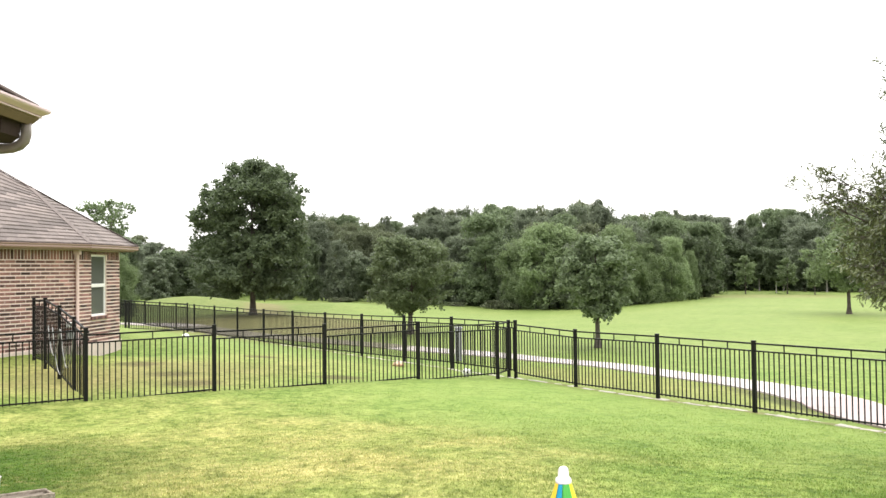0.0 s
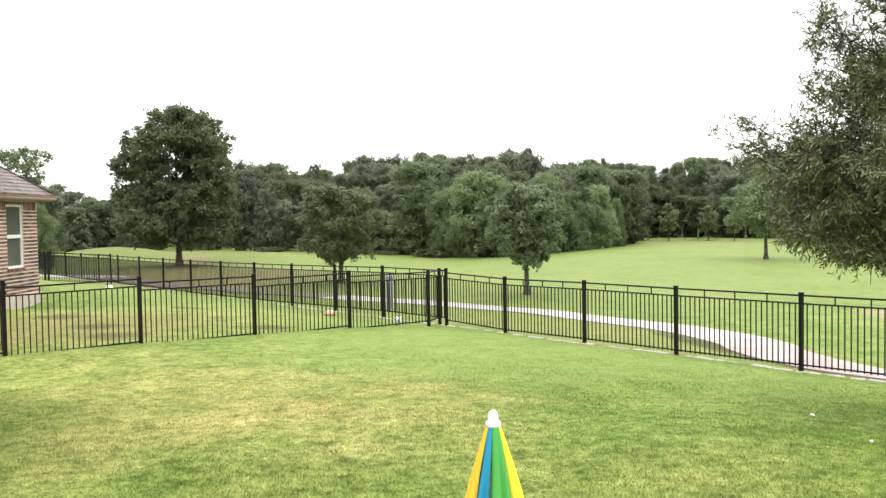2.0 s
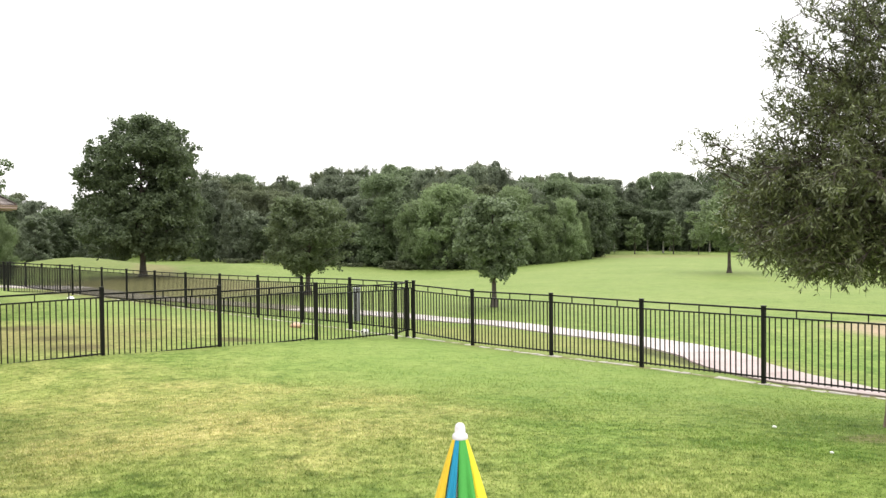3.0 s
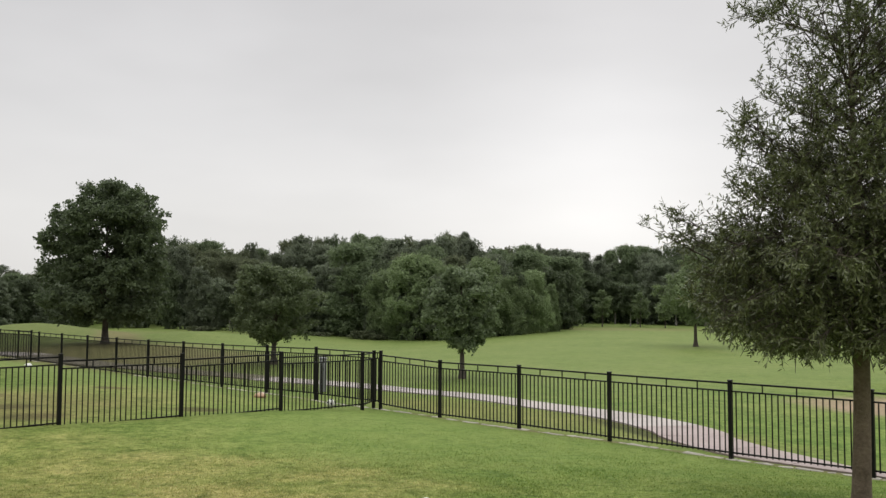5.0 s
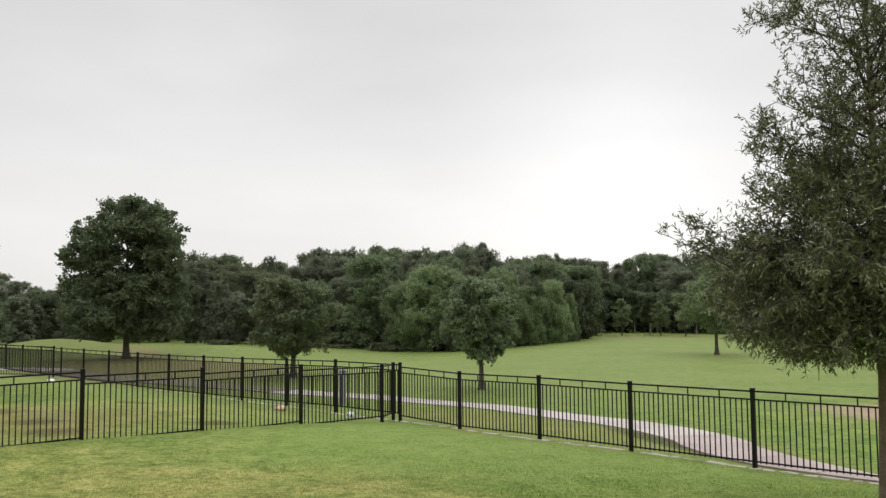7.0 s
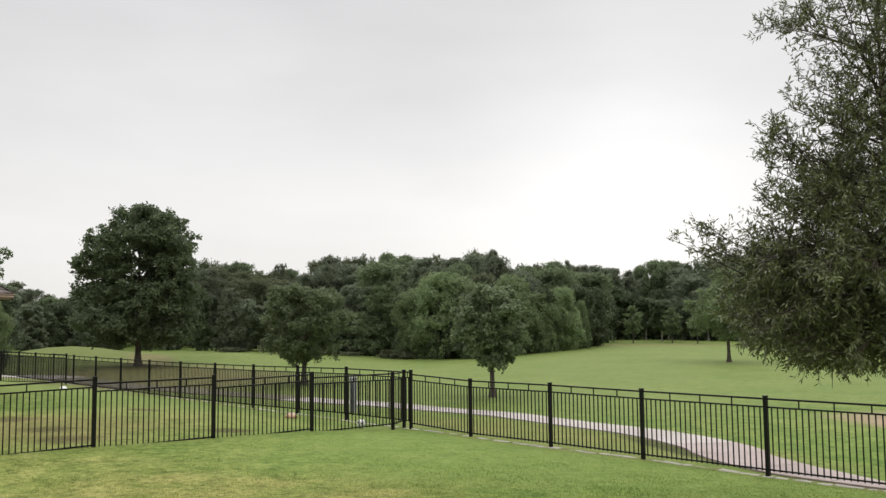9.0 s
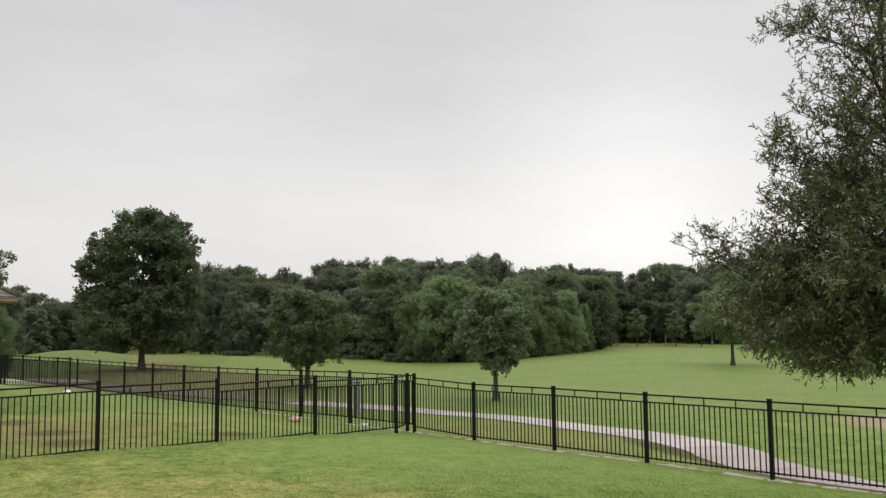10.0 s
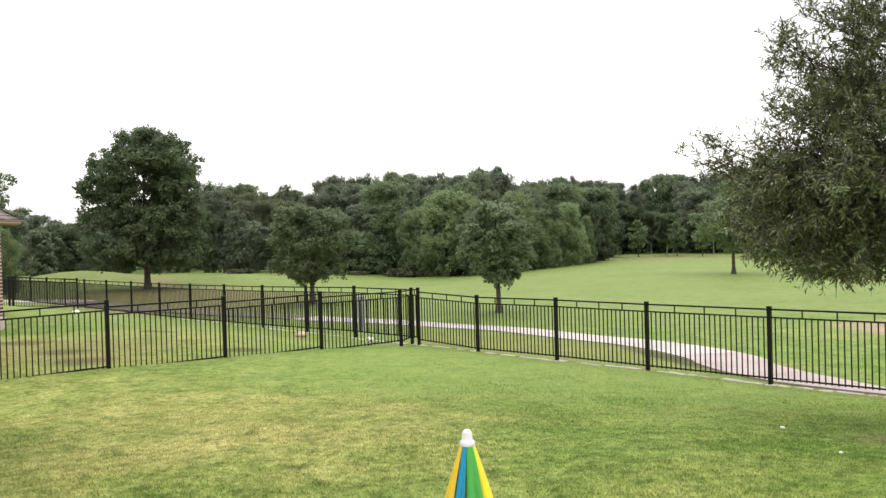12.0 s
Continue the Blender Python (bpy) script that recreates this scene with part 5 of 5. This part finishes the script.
# ================= own house: the wing whose eave shows =================
def build_wing():
    D = 8.0
    cx, cy, cz = -0.4708 * D, D, EYE + 0.1975 * D      # outer gutter corner
    root = thing("house_wing", "end of a roof eave with cream gutter and grey-brown downspout", "house", cx - 0.5, cy - 0.5, gz(cx - 0.5, cy - 0.5))
    base = gz(cx - 0.5, cy - 0.5)
    top = cz - base                                    # gutter lip over the root
    # in the root's frame the gutter corner lies at (0.5, 0.5, top)
    zs = top - 0.14                                    # soffit
    part("wall", boxed(-6.0, -0.30, -10.0, -0.05, -0.3, zs), M_WALL, root)
    part("soffit", boxed(-6.3, 0.36, -10.3, 0.36, zs - 0.02, zs), M_SOFFIT_SHADE, root)
    for p, q in (((0.37, 0.38), (0.37, -10.3)), ((0.385, 0.37), (-6.3, 0.37))):
        part("fascia", beam((*p, zs + 0.06), (*q, zs + 0.06), 0.03, 0.13, 0.003), M_TRIM, root)
    sec = [(0.0, 0.14), (0.0, 0.055), (0.062, 0.055), (0.064, 0.066), (0.052, 0.070), (0.074, 0.084), (0.11, 0.105), (0.12, 0.12), (0.12, 0.14), (0.105, 0.14), (0.09, 0.115), (0.04, 0.065), (0.012, 0.065), (0.012, 0.14)]
    for k in range(2):
        g = bmesh.new()
        if k == 0:
            ra = [g.verts.new((0.385 + u, 0.385 + u, zs + v)) for u, v in sec]
            rb = [g.verts.new((0.385 + u, -10.3, zs + v)) for u, v in sec]
        else:
            ra = [g.verts.new((0.385 + u, 0.385 + u, zs + v)) for u, v in sec]
            rb = [g.verts.new((-6.3, 0.385 + u, zs + v)) for u, v in sec]
        m = len(sec)
        for j in range(m):
            g.faces.new((ra[j], ra[(j + 1) % m], rb[(j + 1) % m], rb[j]))
        g.faces.new(rb)
        bmesh.ops.recalc_face_normals(g, faces=g.faces)
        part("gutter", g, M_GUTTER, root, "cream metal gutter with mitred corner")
    low = [(-0.02, 0.054), (0.044, 0.054), (0.030, 0.030), (-0.012, -0.022), (-0.02, -0.022)]
    for k in range(2):                                 # sloped lower fascia, the gutter's shade put into its brown
        g = bmesh.new()
        ra = [g.verts.new((0.385 + u, 0.385 + u, zs + v)) for u, v in low]
        rb = [g.verts.new((0.385 + u, -10.3, zs + v) if k == 0 else (-6.3, 0.385 + u, zs + v)) for u, v in low]
        for j in range(5):
            g.faces.new((ra[j], ra[(j + 1) % 5], rb[(j + 1) % 5], rb[j]))
        g.faces.new(rb)
        bmesh.ops.recalc_face_normals(g, faces=g.faces)
        part("crown_board", g, M_FASCIA_SHADE, root)
    bm = bmesh.new()                                   # boxed return of the eave above the elbow
    prof = [(-1.4, 0.0), (0.31, 0.0), (0.30, -0.13), (0.22, -0.18), (-1.4, -0.2)]
    fr = [bm.verts.new((u, 0.30, zs - 0.021 + v)) for u, v in prof]
    bk = [bm.verts.new((u, -0.04, zs - 0.021 + v)) for u, v in prof]
    for k in range(5):
        bm.faces.new((fr[k], fr[(k + 1) % 5], bk[(k + 1) % 5], bk[k]))
    bm.faces.new(fr)
    bm.faces.new(list(reversed(bk)))
    bmesh.ops.recalc_face_normals(bm, faces=bm.faces)
    part("eave_return", bm, M_SOFFIT_SHADE, root)
    # elbow of the downspout, from the gutter's outlet back to the wall
    bm = bmesh.new()
    way = [(0.335, 0.35, zs + 0.01), (0.335, 0.35, zs - 0.12), (0.32, 0.35, zs - 0.17), (0.275, 0.35, zs - 0.215), (0.20, 0.345, zs - 0.24), (0.0, 0.34, zs - 0.255), (-0.30, 0.33, zs - 0.27), (-0.36, 0.02, zs - 0.30), (-0.36, 0.02, 0.1)]
    tube(bm, way, [0.05] * 9, 12)
    part("downspout", bm, M_SPOUT, root, "grey-brown metal downspout")
    roof = new("roof")
    roof.parent = root
    ztop, c = zs + 0.12, 22
    for side in (0, 1):
        for k in range(c):
            a, b = k * 0.14, (k + 1) * 0.14
            g = bmesh.new()
            sl = 0.60
            e = 0.40
            if side == 0:
                lo = [(e - a, e - a, ztop + a * sl + 0.02), (e - a, -10.3, ztop + a * sl + 0.02)]
                hi = [(e - b, e - b, ztop + b * sl), (e - b, -10.3, ztop + b * sl)]
            else:
                lo = [(e - a, e - a, ztop + a * sl + 0.02), (-6.3, e - a, ztop + a * sl + 0.02)]
                hi = [(e - b, e - b, ztop + b * sl), (-6.3, e - b, ztop + b * sl)]
            v = [g.verts.new(p) for p in (lo[0], lo[1], hi[1], hi[0])]
            w = [g.verts.new((p[0], p[1], p[2] - 0.03)) for p in lo]
            g.faces.new(v)
            g.faces.new((w[0], w[1], v[1], v[0]))
            bmesh.ops.recalc_face_normals(g, faces=g.faces)
            part("shingle_course", g, M_SHINGLE, roof)
    part("hip_cap", beam((0.40, 0.40, ztop + 0.03), (0.40 - 3.08, 0.40 - 3.08, ztop + 3.08 * 0.62 + 0.03), 0.2, 0.03, 0.008), M_SHINGLE, roof)


build_wing()

# patio under the camera
bm = boxed(-3.6, 4.2, -4.5, 2.6, 0.3, 0.90, 0.02)
tagged(part("patio", bm, M_PATIO), "plain concrete patio slab beside the lawn", "patio", kind="structure")


# ================= loose things =================
def parasol():
    d = 1.95
    x, y = 0.139 * d, 0.9903 * d
    tip = EYE - 0.2335 * d
    z0 = 0.90
    root = thing("parasol", "closed striped parasol in yellow, blue and green with white cap", "umbrella", x, y, z0)
    h = tip - z0
    part("pole", lathe(bmesh.new(), [(0.0, 0.02), (0.012, 0.02), (0.012, h - 0.05), (0.0, h - 0.05)], 12), M_PLASTIC, root)
    part("base", lathe(bmesh.new(), [(0.0, 0.0), (0.17, 0.0), (0.175, 0.03), (0.15, 0.05), (0.03, 0.07), (0.02, 0.16), (0.0, 0.16)], 24), M_PLASTIC, root)
    cap = [(0.0, h), (0.007, h - 0.0012), (0.0108, h - 0.0055), (0.0122, h - 0.011), (0.0126, h - 0.023), (0.0160, h - 0.026), (0.0182, h - 0.029), (0.0186, h - 0.035), (0.0180, h - 0.0375), (0.012, h - 0.038), (0.0, h - 0.038)]
    part("cap", lathe(bmesh.new(), cap, 28), M_PLASTIC, root, "rounded white plastic cap")
    # folded canopy: eight gores that hang in soft pleats
    starts = [-206, -141, -107, -53, 8, 60, 100, 130]
    cols = [M_AMBER, M_BLUE, M_GREEN, M_YELLOW, M_BLUE, M_GREEN, M_YELLOW, M_BLUE]
    for i in range(8):
        a0, a1 = starts[i], starts[(i + 1) % 8] + (360 if i == 7 else 0)
        g = bmesh.new()
        rows = []
        for j in range(15):
            t = j / 14
            z = h - 0.034 - t * 0.55
            r = 0.0168 + 0.104 * min(t * 1.55, 1.0) ** 0.93 - 0.045 * max(0, t - 0.65) / 0.35
            row = []
            for k in range(17):
                u = k / 16
                a = radians(a0 + (a1 - a0) * u + 5 * math.sin(5 * t + 3.0))
                rr = r * (0.98 + 0.22 * min(1, 3 * t) * (math.sin(u * math.pi) ** 0.6 - 0.72) + 0.10 * min(1, 2.5 * t) * math.sin(u * 9 + i * 2.3 + 2.5 * t) - 0.30 * min(1, 4 * t) * math.exp(-((u - 0.03) / 0.10) ** 2) - 0.19 * min(1, 3 * t) * math.exp(-((u - 0.66 - 0.1 * t) / 0.08) ** 2))
                row.append(g.verts.new((rr * math.cos(a), rr * math.sin(a), z - 0.012 * t * math.sin(u * math.pi))))
            rows.append(row)
        for ra, rb in zip(rows, rows[1:]):
            for k in range(16):
                f = g.faces.new((ra[k], rb[k], rb[k + 1], ra[k + 1]))
                f.smooth = True
        part("gore", g, cols[i], root)
    return root


parasol()


def football():
    x, y = 0.56, 21.06
    root = thing("football", "white and black ball lying on the grass by the fence", "ball", x, y, gz(x, y) + 0.125)
    root.matrix_basis = pose(x, y, gz(x, y) + 0.125, 51, 0, 8)
    bm = bmesh.new()
    bmesh.ops.create_icosphere(bm, subdivisions=3, radius=0.11)
    for f in bm.faces:
        f.smooth = True
    part("skin", bm, M_BALLWHITE, root)
    phi = (1 + 5 ** 0.5) / 2
    for v in [(0, s, t * phi) for s in (-1, 1) for t in (-1, 1)] + [(s, t * phi, 0) for s in (-1, 1) for t in (-1, 1)] + [(t * phi, 0, s) for s in (-1, 1) for t in (-1, 1)]:
        d = Vector(v).normalized()
        g = bmesh.new()
        o = d.orthogonal().normalized()
        p = d.cross(o)
        ring = [g.verts.new((d + (o * math.cos(k * 1.2566) + p * math.sin(k * 1.2566)) * 0.27).normalized() * 0.1115) for k in range(5)]
        c = g.verts.new(d * 0.1135)
        for k in range(5):
            g.faces.new((c, ring[k], ring[(k + 1) % 5]))
        part("patch", g, M_BALLDARK, root)


football()


def hose():
    """Loops of hose over the rails of the stepped fence."""
    bm = bmesh.new()
    for s0, s1, dip in ((1.0, 2.3, 0.75), (1.5, 3.2, 0.95), (2.4, 3.7, 0.6)):
        pts = []
        for k in range(15):
            u = k / 14
            x, y = on_line(SP, SD, s0 + (s1 - s0) * u)
            pts.append((x - 0.05, y - 0.035, 1.36 - 4 * dip * u * (1 - u)))
        tube(bm, pts, [0.009] * 15, 6)
    tagged(part("garden_hose", bm, M_HOSE), "grey garden hose hung in loops over the black fence", "hose")


hose()


def toy_disc():
    x, y = -1.30, 23.6
    root = tagged(part("toy_ring", lathe(bmesh.new(), [(0.02, 0.10), (0.13, 0.09), (0.18, 0.0), (0.14, 0.015), (0.02, 0.05)], 20), M_ORANGE, m=pose(x, y, gz(x, y) + 0.02, 8, 0, 0)),
                  "faded orange plastic toy disc lying on the grass", "toy")
    return root


toy_disc()


def white_cover():
    x, y = -10.0, 32.3
    bm = lathe(bmesh.new(), [(0.0, 0.09), (0.07, 0.085), (0.12, 0.045), (0.14, 0.0)], 16)
    tagged(part("bucket_lid", bm, M_WHITE, m=pose(x, y, gz(x, y))), "small white plastic lid upside down on the grass", "lid")


white_cover()


def scrap(x, y, s, turn):
    bm = bmesh.new()
    bmesh.ops.create_icosphere(bm, subdivisions=2, radius=s)
    for v in bm.verts:
        v.co *= 1 + 0.35 * noise.noise(v.co * 40)
        v.co.z *= 0.6
    tagged(part("paper_scrap", bm, M_WHITE, m=pose(x, y, gz(x, y) + 0.03, 0, 0, turn)), "crumpled white paper scrap on the lawn", "litter")


scrap(4.56, 8.35, 0.024, 20)
scrap(4.18, 6.69, 0.019, 80)


def sand_frame():
    """Low open wooden box with dark sand, at the edge of the lawn."""
    x, y = -3.57, 7.5
    root = thing("sand_box", "low weathered wooden box of dark sand on the lawn", "sandbox", x, y, gz(x, y), 37)
    ux, uy = math.cos(radians(37)), math.sin(radians(37))
    along = (gz(x, y) - gz(x - ux, y - uy)) / 1.0
    across = (gz(x, y) - gz(x + uy * 0.34, y - ux * 0.34)) / 0.34
    root.matrix_basis = pose(x, y, gz(x, y) + 0.005, math.degrees(math.atan(across)), -math.degrees(math.atan(along)), 37)
    W, Dp, Hh = 1.1, 0.34, 0.042
    for v0 in (-0.022, -Dp):
        part("board", boxed(-W, 0, v0, v0 + 0.022, -0.05, Hh, 0.006), M_WOOD, root)
    for u in (-W, -0.024):
        part("board", boxed(u, u + 0.022, -Dp + 0.023, -0.023, -0.05, Hh - 0.004, 0.006), M_WOOD, root)
    bm = bmesh.new()
    bmesh.ops.create_grid(bm, x_segments=14, y_segments=8, size=0.5)
    for v in bm.verts:
        v.co = Vector((-W / 2 + v.co.x * (W - 0.08), -Dp / 2 + v.co.y * (Dp - 0.05), 0.012 + 0.02 * noise.noise(Vector((v.co.x * 6, v.co.y * 6, 3)))))
    part("sand", bm, M_EARTH, root)
    part("corner_block", boxed(-0.085, -0.025, -Dp + 0.023, -Dp + 0.083, 0.0, Hh - 0.008, 0.005), M_WOOD, root)


sand_frame()


def pail():
    x, y = -4.22, 7.85
    bm = lathe(bmesh.new(), [(0.0, 0.0), (0.04, 0.0), (0.05, 0.10), (0.054, 0.103), (0.054, 0.112), (0.048, 0.112), (0.037, 0.008), (0.0, 0.008)], 24)
    tagged(part("beaker", bm, M_PLASTIC, m=pose(x, y, gz(x, y))), "small white plastic beaker standing on the lawn", "cup")


pail()


def service_post():
    x, y = 0.45, 26.2
    root = thing("utility_post", "grey utility pedestal standing in the grass behind the fence", "utility box", x, y, gz(x, y))
    part("body", boxed(-0.11, 0.11, -0.10, 0.10, -0.1, 1.0, 0.015), M_PEDESTAL, root)
    part("lid", boxed(-0.122, 0.122, -0.112, 0.112, 0.98, 1.05, 0.02), M_PEDESTAL, root)


service_post()


# ================= grass blades on the near lawn =================
def build_grass():
    rng = np.random.default_rng(3)
    n = 420000
    r = 2.65 + 16.3 * rng.uniform(0, 1, n) ** 1.35 * rng.uniform(0.55, 1.0, n)
    a = np.radians(rng.uniform(-44, 48, n) + rng.normal(0, 7, n))
    x, y = r * np.sin(a), r * np.cos(a)
    keep = ((x - LP[0]) * -LD[1] + (y - LP[1]) * LD[0] < -0.05) & ((x - RP[0]) * RN[0] + (y - RP[1]) * RN[1] < -0.15)
    u, v = (x + 3.57) * 0.7986 + (y - 7.5) * 0.6018, (x + 3.57) * -0.6018 + (y - 7.5) * 0.7986
    keep &= ~((u > -1.12) & (u < 0.02) & (v > -0.36) & (v < 0.02))
    keep &= y > 2.62
    x, y = x[keep], y[keep]
    n = len(x)
    z = ground_z(x, y)
    h = rng.uniform(0.006, 0.019, n) * (1 + 0.3 * np.sin(x * 2.1) * np.cos(y * 1.7))
    w = rng.uniform(0.0025, 0.0050, n)
    t = rng.uniform(0, 2 * np.pi, n)
    lx, ly = rng.normal(0, 0.011, n), rng.normal(0, 0.011, n)
    dx, dy = np.cos(t) * w, np.sin(t) * w
    q = np.stack([np.stack([x - dx, y - dy, z - 0.004], 1), np.stack([x + dx, y + dy, z - 0.004], 1),
                  np.stack([x + lx + dx * 0.3, y + ly + dy * 0.3, z + h], 1), np.stack([x + lx - dx * 0.3, y + ly - dy * 0.3, z + h], 1)], 1)
    ob = new("grass", quads_mesh("grass", q, M_BLADE))
    tagged(ob, "short mown green grass blades with dry straw tips", "grass", kind="stuff")


build_grass()
